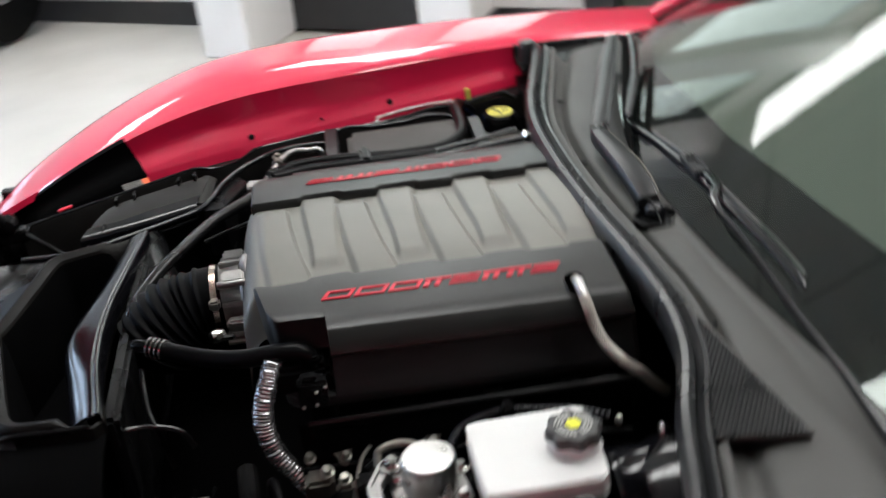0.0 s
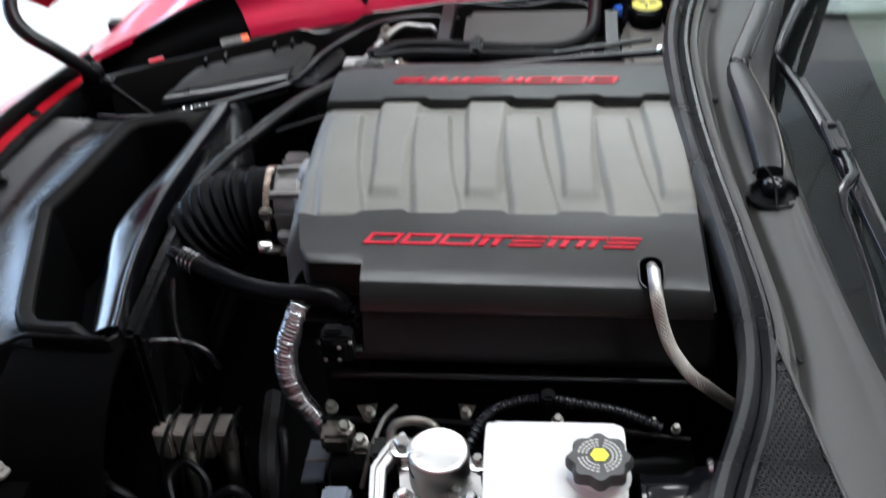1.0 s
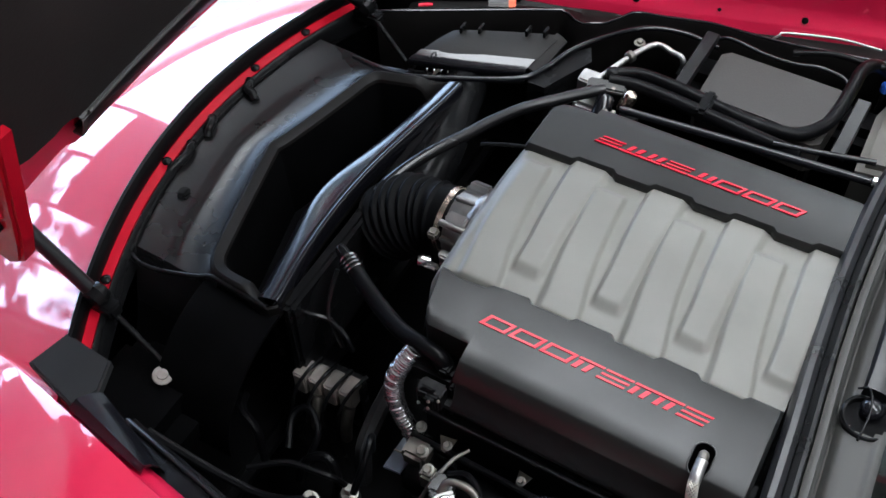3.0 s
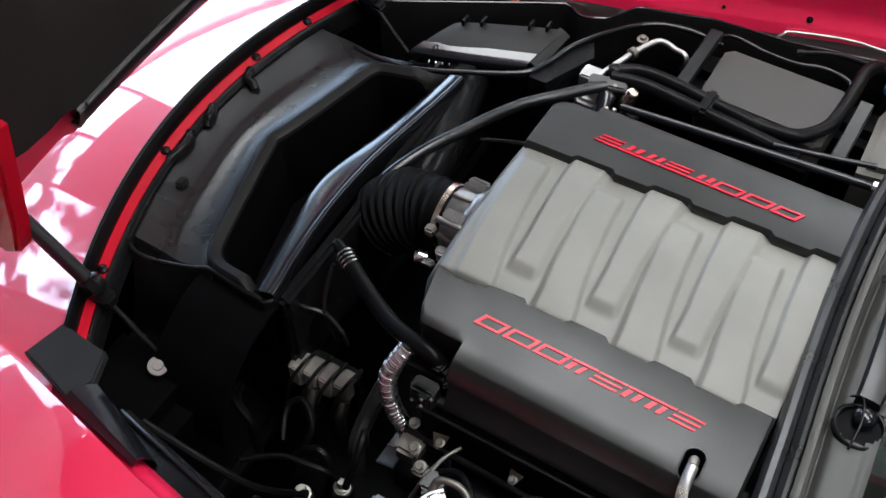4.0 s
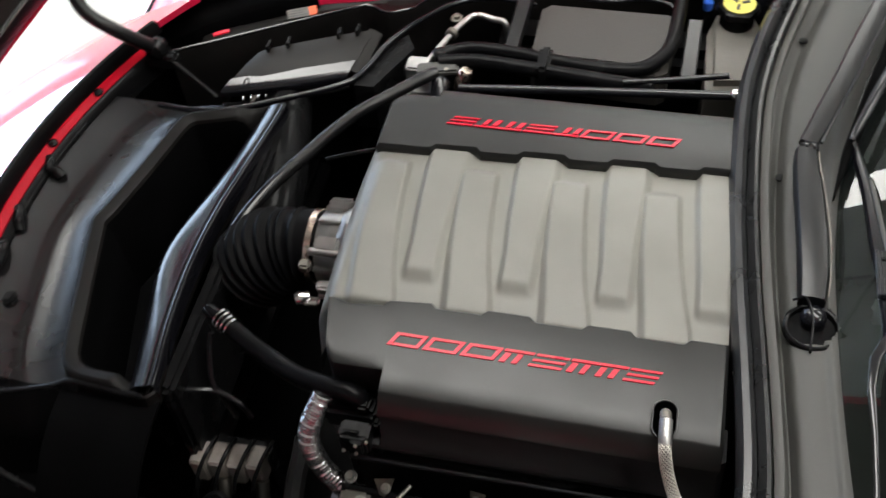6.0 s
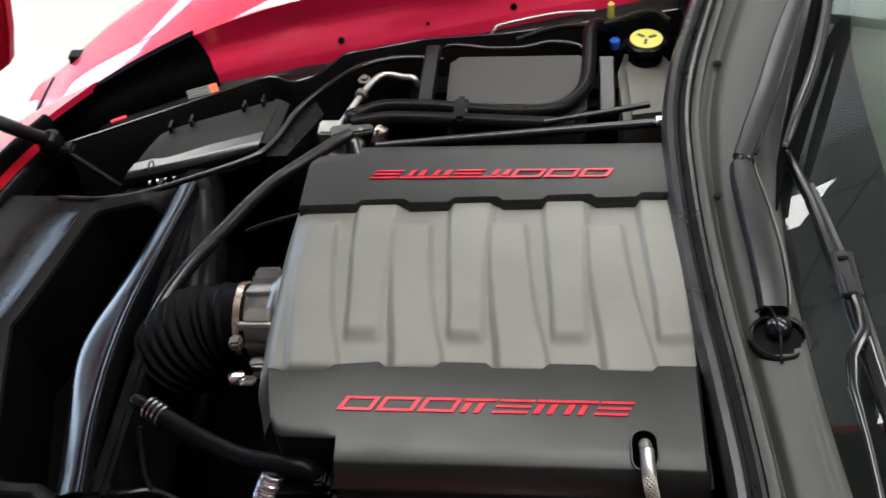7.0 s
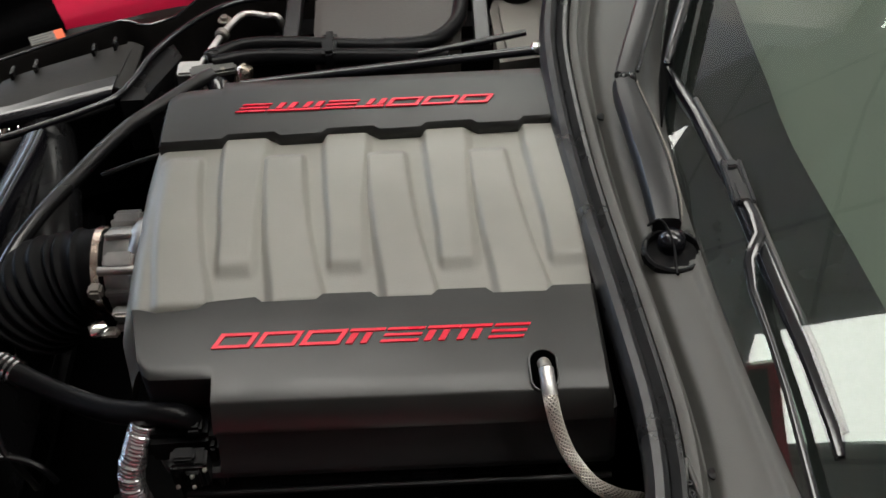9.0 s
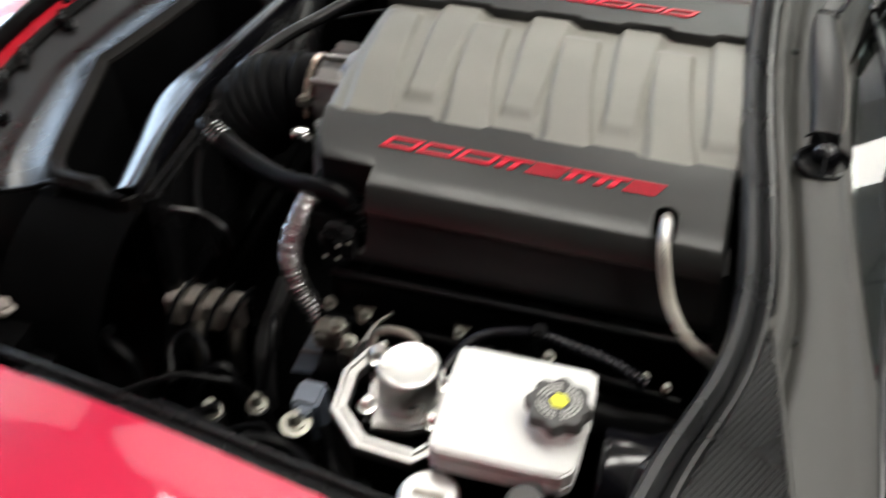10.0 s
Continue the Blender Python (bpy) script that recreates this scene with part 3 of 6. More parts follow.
for s in (1, -1):
    out = [(-0.10, 0.14), (-0.11, 0.03), (-0.10, -0.03), (-0.075, -0.085), (-0.045, -0.125), (-0.005, -0.135), (0.015, -0.115), (0.022, -0.06), (0.03, 0.14)]
    m = BRACKET @ Matrix.Translation((0.02, s * 0.385, 0)) @ Matrix.Rotation(radians(90), 4, "X")
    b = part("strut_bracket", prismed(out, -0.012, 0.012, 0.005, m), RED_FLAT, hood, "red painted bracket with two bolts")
    for px, pz in ((-0.01, -0.045), (-0.035, -0.095)):
        part("bolt", turned([(0.011, -0.018), (0.011, 0.018), (0.006, 0.02)], BRACKET @ Vector((0.02 + px, s * 0.385, pz)), (0, 1, 0), 16), BLACK, b)


def gas_strut(s):
    ball = Vector((-0.634, s * 0.329 if s > 0 else -0.345, 0.80))
    top = Vector((-0.722, s * 0.355, 0.925))
    low = Vector((-0.545, s * 0.305, 0.735)) if s > 0 else Vector((-0.50, -0.35, 0.66))
    t = thing("gas_strut", "black gas strut holding up the bonnet", "strut", low, "bonnet struts")
    bend = [ball, (-0.664, 0.298, 0.853), (-0.697, 0.290, 0.886), (-0.716, 0.300, 0.912), (-0.722, 0.330, 0.938), (-0.722, 0.372, 0.952)] if s > 0 else [ball, ball.lerp(top, 0.5), top]
    part("hinge_arm", hose(bend, 0.0105, 12, 6), SATIN, t, "bent black hinge arm")
    part("cylinder", hose([low, ball], 0.0045, 14, 1, False), BLACK, t)
    bm = turned([(0.004, -0.016), (0.014, -0.012), (0.019, 0), (0.014, 0.012), (0.004, 0.016)], ball, (0, 1, 0), 18)
    box(bm, (ball.x - 0.02, ball.y - 0.012, ball.z - 0.03), (ball.x + 0.03, ball.y + 0.012, ball.z - 0.008), 0.004)
    part("end_joint", bm, BLACK, t)


gas_strut(1)
gas_strut(-1)

# Inner walls of the engine bay, with their shade put into the colour.
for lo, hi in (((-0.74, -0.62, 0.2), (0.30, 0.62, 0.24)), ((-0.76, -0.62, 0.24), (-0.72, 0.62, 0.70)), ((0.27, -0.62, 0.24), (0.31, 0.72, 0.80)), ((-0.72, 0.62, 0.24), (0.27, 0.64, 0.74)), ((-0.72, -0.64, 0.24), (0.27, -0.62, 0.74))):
    part("bay_wall", boxed(lo, hi), SHADE, car, "engine bay wall, near-black for shade", smooth=False)


def bay_ledge(s):
    """Black moulded ledge under the wing's inner edge."""
    edge = [(-0.62, 0.34), (-0.562, 0.371), (-0.455, 0.430), (-0.395, 0.463), (-0.343, 0.490), (-0.325, 0.475), (-0.309, 0.471), (-0.271, 0.490), (-0.246, 0.534), (-0.221, 0.558), (-0.172, 0.568), (0.0, 0.58), (0.28, 0.635)]
    rows, bead = [], []
    for i in range(61):
        x = -0.62 + i * 0.9 / 60
        yi, zl = low_y(x), table(LOWZ_FAR, x)
        e = min(table(edge, x), yi - 0.010)
        w = yi - e
        rows.append([(x, s * y, z) for y, z in ((yi + 0.006, zl - 0.012), (yi - 0.3 * w, zl - 0.020), (yi - 0.6 * w, lerp(zl, 0.785, 0.6) - 0.012), (e + 0.008, 0.781), (e + 0.003, 0.786), (e, 0.786), (e - 0.003, 0.781), (e - 0.002, 0.70), (e + 0.01, 0.58))])
        bead.append((x, s * (e + 0.001), 0.7865))
    part("bay_ledge", sheet(bmesh.new(), rows, 0.006), LEDGE, car, "black moulded ledge along the wing")
    part("ledge_bead", hose(bead, 0.0022, 8, 1, False), GLOSS, car)


bay_ledge(1)

# Black filler behind the far headlamp, lying on the red inner wing; its rear edge leans forward.
rows = []
for i in range(25):
    row = []
    for k in range(18):
        x = lerp(-0.72, lerp(-0.430, -0.462, k / 17), i / 24)
        y, z = wing_profile(1, x)[k]
        row.append((x, y - 0.005, z + 0.003))
    rows.append(row)
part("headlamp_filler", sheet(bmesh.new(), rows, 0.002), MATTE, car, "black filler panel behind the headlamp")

part("headlamp_mark", boxed((-0.012, -0.004, 0.0), (0.012, 0.004, 0.003), 0.001, pose(-0.556, 0.392, 0.786, 0, 0, 30)), RED_LETTER, car, "small red mark by the headlamp")

# Black bracket and blade where the near wing meets the nose.
plate = [(-0.641, -0.468), (-0.628, -0.409), (-0.592, -0.413), (-0.550, -0.416), (-0.534, -0.458), (-0.548, -0.492)]
part("corner_plate", prismed(plate, 0.785, 0.800, 0.003), FLANK, car, "flat dark grey plastic corner plate")
rows = []
for i in range(9):
    t = i / 8
    a, b = Vector((-0.548, -0.496, 0.803)), Vector((-0.408, -0.526, 0.818))
    c, d = Vector((-0.530, -0.456, 0.797)), Vector((-0.402, -0.503, 0.800))
    p, q = a.lerp(b, t), c.lerp(d, t)
    rows.append([p, p.lerp(q, 0.3) + Vector((0, 0, 0.012)), p.lerp(q, 0.65) + Vector((0, 0, 0.010)), q, q + Vector((0.004, 0.006, -0.05))])
part("corner_blade", sheet(bmesh.new(), rows, 0.005), GLOSS, car, "curved satin black trim blade")

# ---------------------------------------------------------------- cowl, seal, windscreen
SEAL = [(0.300, 0.675), (0.288, 0.62), (0.272, 0.56), (0.251, 0.485), (0.230, 0.405), (0.214, 0.32), (0.207, 0.24), (0.206, 0.10), (0.212, -0.03), (0.222, -0.16), (0.228, -0.29), (0.2155, -0.395), (0.178, -0.505), (0.150, -0.61), (0.118, -0.72)]
seal_path = smooth_path([(x, y, 0) for x, y in SEAL], 7)


def sweep(prof, path, z0, closed=True):
    rings = []
    for i, p in enumerate(path):
        d = (path[min(i + 1, len(path) - 1)] - path[max(i - 1, 0)]).normalized()
        nrm = Vector((-d.y, d.x, 0))
        if nrm.x < 0:
            nrm = -nrm
        rings.append([p + nrm * a + Vector((0, 0, z0 + h)) for a, h in prof])
    return loft(bmesh.new(), rings, closed)


seal = part("bay_seal", sweep([(0.004, -0.035), (0.0, -0.012), (0.001, -0.002), (0.006, 0.007), (0.013, 0.009), (0.019, 0.003), (0.0205, -0.006), (0.0205, -0.03)], seal_path, 0.858), RUBBER, car, "black rubber bay seal bulb")
part("seal_flange", sweep([(0.0215, -0.03), (0.0215, -0.005), (0.025, -0.002), (0.0285, 0.003), (0.0325, 0.003), (0.035, -0.004), (0.036, -0.03)], seal_path, 0.858), RUBBER, car, "ridged black rubber seal flange")
part("seal_channel", sweep([(0.037, -0.03), (0.037, -0.006), (0.040, -0.0045), (0.043, -0.003), (0.0465, -0.003), (0.048, -0.007), (0.048, -0.03)], seal_path, 0.858), COWL, car)


def glass_base(y):
    return 0.327 + (0.16 if y < 0 else 0.42) * y * y


def seal_x(y):
    pts = sorted((p.y, p.x) for p in seal_path)
    return table(pts, y)


rows = []
for i in range(241):
    y = -0.75 + i * 1.42 / 240
    a, b = seal_x(y) + 0.0485, glass_base(y)
    if b < a + 0.02:
        b = a + 0.02
    row = []
    for k in range(33):
        v = k / 32
        crown = 0.006 * math.sin(math.pi * v) - 0.010 * math.exp(-((v - 0.12) / 0.07) ** 2) + 0.004 * step(0.75, 0.9, v)
        row.append((lerp(a, b, v), y, lerp(0.839, 0.850, v) + crown - 0.03 * max(0, abs(y) - 0.35) ** 2))
    row.append((b + 0.004, y, 0.838))
    rows.append(row)
bm = sheet(bmesh.new(), rows, 0.004)
hole = Vector((0.301, -0.072))
bmesh.ops.delete(bm, geom=[f for f in bm.faces if (f.calc_center_median().xy - hole).length < 0.0275], context="FACES")
cowl = part("cowl_panel", bm, COWL, car, "textured black cowl panel below the windscreen")
for y in (0.155, 0.42, -0.33):
    part("cowl_screw", turned([(0.006, 0), (0.006, 0.002), (0.003, 0.003)], (seal_x(y) + 0.062, y, 0.838), n=12), SHADE, cowl)

# Far corner cover: black panel against the wing's inner wall, its foot running into the cowl.
rows = []
for i in range(15):
    t = i / 14
    x = lerp(0.272, 0.64, t)
    w = max(inner_y(x) + 0.021, low_y(x) + 0.009)
    top = lerp(eased(LOWZ_FAR, x), eased(CREST, x), 0.80)
    rows.append([(x, w - 0.075, 0.832), (x, w - 0.045, 0.834), (x, w - 0.02, 0.834), (x, w - 0.012, 0.838), (x, w - 0.007, top - 0.016), (x, w - 0.003, top - 0.004), (x, w + 0.006, top + 0.001)])
part("cowl_corner", sheet(bmesh.new(), rows, 0.008), BLACK, car, "black corner cover beside the wing")
part("corner_plug", turned([(0.016, -0.05), (0.017, 0.0), (0.014, 0.006), (0.0001, 0.008)], (0.292, 0.668, 0.868), n=20), RUBBER, car, "rounded rubber end of the seal")

# Slotted vent, near end of the cowl.
vent = [(0.262, -0.325), (0.292, -0.56), (0.199, -0.545), (0.238, -0.42)]
vb = part("cowl_vent", prismed(vent, 0.8505, 0.8545), SHADE, cowl, "black mesh vent in the cowl")
bm = bmesh.new()


def in_poly(x, y, poly):
    c = False
    for (x1, y1), (x2, y2) in zip(poly, poly[1:] + poly[:1]):
        if (y1 > y) != (y2 > y) and x < (x2 - x1) * (y - y1) / (y2 - y1) + x1:
            c = not c
    return c


for i in range(60):
    for j in range(30):
        cx, cy = 0.195 + j * 0.0052 + (0.0026 if i % 2 else 0), -0.325 - i * 0.0046
        if all(in_poly(cx + ex, cy + ey, vent) for ex in (-0.003, 0.003) for ey in (-0.003, 0.003)):
            pts = [(cx - 0.0026, cy), (cx, cy - 0.0023), (cx + 0.0026, cy), (cx, cy + 0.0023)]
            for (ax, ay), (bx, by) in zip(pts, pts[1:] + pts[:1]):
                nx, ny = -(by - ay), bx - ax
                l = math.hypot(nx, ny)
                nx, ny = nx / l * 0.0005, ny / l * 0.0005
                v4 = [bm.verts.new((ax + nx, ay + ny, 0.8572)), bm.verts.new((bx + nx, by + ny, 0.8572)), bm.verts.new((bx - nx, by - ny, 0.8572)), bm.verts.new((ax - nx, ay - ny, 0.8572))]
                w4 = [bm.verts.new(v.co - Vector((0, 0, 0.0028))) for v in v4]
                bm.faces.new(v4)
                for q in range(4):
                    bm.faces.new((v4[q], v4[(q + 1) % 4], w4[(q + 1) % 4], w4[q]))
tagged(part("vent_mesh", bm, RUBBER, vb, smooth=False), kind="stuff")
part("vent_rim", hose([(x, y, 0.8565) for x, y in vent + vent[:1]], 0.0026, 8, 1, False), COWL, vb)

# Windscreen and what lies behind it.
def glass_pt(u, v):
    y = u * lerp(0.80, 0.60, v)
    return Vector((glass_base(u * 0.80) + 0.80 * v * (1 - 0.06 * u * u), y, 0.848 + 0.47 * v - 0.05 * v * v - 0.035 * u * u * (0.6 + v) + 0.012))


bm = bmesh.new()
vv = [[bm.verts.new(glass_pt(-1 + j / 15, i / 14)) for j in range(31)] for i in range(15)]
for i in range(14):
    for j in range(30):
        bm.faces.new((vv[i][j], vv[i][j + 1], vv[i + 1][j + 1], vv[i + 1][j]))
ws = part("windscreen", bm, GLASS, car, "raked tinted windscreen reflecting the ceiling")
ws.visible_shadow = False
rows = [[glass_pt(-1 + j / 15, i / 10) * 1 + Vector((0.012 + 0.02 * i / 10, 0, -0.02 - 0.035 * min(1, i / 3) - 0.16 * (i / 10) ** 1.2)) for j in range(31)] for i in range(8)]
part("dashboard", sheet(bmesh.new(), rows, 0.02), DASH, car, "grey dashboard top under the windscreen")
FRIT_TOP = [(-1, 0.14), (-0.46, 0.145), (-0.2, 0.14), (0, 0.13), (0.16, 0.128), (0.34, 0.108), (0.56, 0.072), (1, 0.02)]
rows = [[glass_pt(-1 + j / 15, k / 4 * table(FRIT_TOP, -1 + j / 15)) + Vector((0, 0, -0.005)) for j in range(31)] for k in range(5)]
part("frit_band", sheet(bmesh.new(), rows, 0.002), FRIT, ws, "black printed band along the windscreen's foot")
bm = bmesh.new()
box(bm, (0.60, -0.62, 0.3), (0.66, 0.62, 0.82))
box(bm, (1.5, -0.62, 0.3), (1.56, 0.62, 1.22))
box(bm, (0.66, -0.62, 0.24), (1.5, 0.62, 0.3))
part("cabin_lining", bm, CABIN, car, "dark cabin behind the windscreen", smooth=False)
for s in (1, -1):
    pts = [glass_pt(s, v / 6) + Vector((0.0, s * 0.03, 0.0)) for v in range(7)]
    part("windscreen_pillar", hose(pts, lambda t: 0.017, 10, 4), RED, car, "red windscreen pillar")
    pts = [glass_pt(s * 0.985, v / 6) + Vector((0.0, 0.0, 0.004)) for v in range(7)]
    part("pillar_trim", hose(pts, lambda t: 0.004, 8, 4), RUBBER, car, "black windscreen trim")
    rows = [[(x, s * 0.80 * k, z) for k, z in ((1.0, table(CREST, x) - 0.02), (1.1, 0.74), (1.15, 0.55), (1.1, 0.25))] for x in (0.88, 1.2, 1.56)]
    part("door_skin", sheet(bmesh.new(), rows, 0.03), RED, car, "red door skin")

# Far door mirror.
mir = part("mirror", turned([(0.01, -0.03), (0.06, -0.025), (0.085, 0.02), (0.08, 0.07), (0.07, 0.09), (0.01, 0.092)], (0.92, 1.04, 0.99), (1, -0.15, 0), 24), GLOSS, car, "black door mirror housing")
part("mirror_stalk", hose([(0.93, 0.86, 0.84), (0.93, 0.94, 0.88), (0.93, 1.0, 0.95)], 0.022, 10), GLOSS, mir)
part("mirror_glass", turned([(0.01, 0.093), (0.066, 0.0935), (0.066, 0.096), (0.01, 0.0965)], (0.92, 1.04, 0.99), (1, -0.15, 0), 24), STEEL, mir)

for wx in (-0.22,):
    for s in (1, -1):
        w = part("wheel", turned([(0.22, 0), (0.31, 0), (0.34, 0.03), (0.34, 0.21), (0.31, 0.24), (0.22, 0.24)], (wx, s * 0.66, 0.34), (0, s, 0), 40), SHADE, car, "wide black tyre")
        part("rim", turned([(0.03, 0.19), (0.05, 0.21), (0.2, 0.2), (0.23, 0.235), (0.235, 0.2), (0.2, 0.02)], (wx, s * 0.66, 0.34), (0, s, 0), 32), ALU, w)

# ---------------------------------------------------------------- engine
def tip(x):
    """The engine leans down a little towards the rear."""
    return -0.03 * x


engine = thing("engine", "large engine with grey intake manifold and black covers", "engine", (0.0, 0.0, 0.24))
part("block", boxed((-0.20, -0.17, 0.24), (0.21, 0.17, 0.76), 0.02), SHADE, engine, "engine block, near-black for shade")

PITCH = 0.111
NEAR_LOBE, FAR_LOBE = -0.189, -0.131


def lobes(x, y):
    """Height share of the interleaved runners: crisp on one side, soft on the other and at their ends."""
    h = 0.0
    for k in range(5):
        # near runners sweep backwards as they come down to the near cover
        c = NEAR_LOBE + PITCH * k
        left = c - 0.0300 + table([(-0.14, 0.0035), (-0.09, 0.0), (-0.04, -0.006), (0.04, -0.012), (0.12, -0.015)], y)
        right = c + 0.0330 + table([(-0.14, 0.0055), (-0.10, 0.0), (-0.06, -0.0085), (-0.02, -0.0145), (0.04, -0.0205), (0.12, -0.025)], y)
        h = max(h, step(0.0, 0.011, x - left) * step(0.0, 0.008, right - x) * step(0.104, 0.084, y))
        c = FAR_LOBE - 0.005 + PITCH * k
        left = c - 0.0240 + table([(-0.09, 0.002), (-0.03, 0.0015), (0.03, -0.003), (0.10, -0.0065)], y)
        right = c + 0.0255 + table([(-0.09, 0.001), (0.0, 0.0), (0.10, 0.005)], y)
        h = max(h, step(0.0, 0.008, x - left) * step(0.0, 0.013, right - x) * step(-0.088, -0.068, y))
    return h


def manifold():
    bm = bmesh.new()
    nx, ny = 260, 96
    xs = [-0.252 + i * 0.468 / nx for i in range(nx + 1)]
    grid = []
    for x in xs:
        row = []
        for j in range(ny + 1):
            s = -1 + 2 * j / ny
            y = s * 0.150 + 0.012
            base = 0.8560 - 0.016 * abs(s) ** 2.4 - 0.05 * step(0.86, 1.0, abs(s))
            front = step(-0.232, -0.212, x)
            z = base + tip(x) + 0.0072 * lobes(x, y) * front - 0.045 * max(0, (-0.222 - x) / 0.03) ** 2.2
            row.append(bm.verts.new((x, y, z)))
        grid.append(row)
    for a, b in zip(grid, grid[1:]):
        for j in range(ny):
            bm.faces.new((a[j], a[j + 1], b[j + 1], b[j]))
    for row, dx in ((grid[0], -0.004), (grid[-1], 0.004)):
        low = [bm.verts.new((v.co.x + dx, v.co.y, 0.72)) for v in row]
        for j in range(ny):
            bm.faces.new((row[j], row[j + 1], low[j + 1], low[j]))
    return bm


part("intake_manifold", manifold(), MANIFOLD, engine, "grey ribbed intake manifold with interleaved runners")


def crown(t):
    """Height of a bank cover over its datum, from its inner edge (0) to the bend (1)."""
    return table([(0, 0.0012), (0.2, 0.0006), (0.4, -0.0008), (0.6, -0.0028), (0.8, -0.0054), (1.0, -0.0085)], t)


def rail(side):
    """Black cover along one bank, its inner edge stepped round the runners."""
    xs = [-0.2335, -0.231, -0.222, -0.205]
    first = (NEAR_LOBE if side < 0 else FAR_LOBE)
    knots = []
    for k in range(5):
        c = first + PITCH * k
        knots += [(c - 0.034, 0.0), (c - 0.027, 1.0), (c + 0.024, 1.0), (c + 0.031, 0.0)]
    cut = -0.146 if side < 0 else -0.172
    xs += [x for x, _ in knots if -0.2 < x < 0.216] + [cut - 0.0005, cut + 0.0005, -0.16, 0.0, 0.1, 0.19, 0.212, 0.216]
    xs = sorted(set(xs))
    rings = []
    for x in xs:
        w = table(knots, x)
        yin = (0.1140 + 0.012 * step(-0.08, -0.24, x) if side < 0 else 0.113 + 0.05 * (x + 0.23)) + 0.007 * w
        skew = 0.0 if side < 0 else 0.03 * (x + 0.1)
        full = 0.2385 + skew
        yb = full if x > cut else (0.211 if side < 0 else 0.224 + skew)
        if x < -0.212:
            yb -= 0.022 * ((-0.212 - x) / 0.0215) ** 2
        zt = 0.8605 + tip(x)
        zb = zt + crown((yb - yin) / (full - yin))
        end = 0.004 if x in (xs[0], xs[-1]) else 0.0
        lip = yb + (0.0145 if x > cut else 0.001)
        lz = zb - (0.0235 if x > cut else 0.04)
        prof = [(yin + 0.004, zt - 0.024), (yin, zt - 0.010), (yin + 0.0008, zt - 0.003), (yin + 0.004, zt + 0.0006 - end), *[(lerp(yin, yb, v), zt + crown((lerp(yin, yb, v) - yin) / (full - yin)) - end) for v in (0.2, 0.4, 0.6, 0.8)],
                (yb - 0.003, zb + 0.0006 - end), (yb, zb - 0.0012 - end), (lip - 0.001, lz + 0.002), (lip, lz - 0.002), (lip - 0.006, lz - 0.008), (yb - 0.02, lz - 0.010)]
        slant = 0.22 * max(0.0, (-0.2 - x) / 0.0335) if side < 0 else 0.0
        rings.append([(x + slant * max(0.0, y - 0.112), side * y, z) for y, z in prof])
    return part("bank_cover", loft(bmesh.new(), rings), COVER, engine, "black grained bank cover with red emblem")


rail_near, rail_far = rail(-1), rail(1)


def emblem(side, parent):
    """A row of eight slanted red outline marks."""
    def bar(bm, pts):
        # pts: outline in emblem units, u along and w up, in metres
        top, bot = [], []
        for u, w in pts:
            x, y = (u, -0.1805 + w) if side < 0 else (-u - 0.004, 0.1850 - w - 0.02 * u)
            yin = 0.1125 if side < 0 else 0.116 + 0.05 * (x + 0.23)
            yb = 0.2385 if side < 0 else 0.2385 + 0.03 * (x + 0.1)
            z = 0.8605 + tip(x) + crown((abs(y) - yin) / (yb - yin))
            top.append(bm.verts.new((x, y, z + 0.0017)))
            bot.append(bm.verts.new((x, y, z - 0.004)))
        n = len(pts)
        bm.faces.new(top)
        for i in range(n):
            bm.faces.new((top[i], top[(i + 1) % n], bot[(i + 1) % n], bot[i]))

    def slab(bm, u0, u1, w0, w1):
        s = 0.55
        bar(bm, [(u0 + s * w0, w0), (u1 + s * w0, w0), (u1 + s * w1, w1), (u0 + s * w1, w1)])
    H, T = 0.0165, 0.0031
    u = -0.149
    widths = [0.039, 0.041, 0.041, 0.0325, 0.039, 0.030, 0.030, 0.037]
    for k, wd in enumerate(widths):
        bm = bmesh.new()
        a, b = u, u + wd - 0.004
        if k in (3, 5, 6):
            slab(bm, a - 0.002, b + 0.002, H - T, H)
            slab(bm, a + 0.001, a + 0.0075, 0, H - T * 1.6)
            slab(bm, a + 0.0145, a + 0.0205, 0, H - T * 1.6)
        elif k in (4, 7):
            for q in range(3):
                slab(bm, a, b, q * (H - T) / 2, q * (H - T) / 2 + T * 0.9)
        else:
            slab(bm, a, b, H - T, H)
            slab(bm, a, b, 0, T)
            slab(bm, a, a + T * 1.5, T, H - T)
            slab(bm, b - T * 1.5, b, T, H - T)
        part("emblem_mark", bm, RED_LETTER, parent, "raised red plastic mark" if k == 0 else "", smooth=False)
        u += wd + 0.0005


emblem(-1, rail_near)
emblem(1, rail_far)

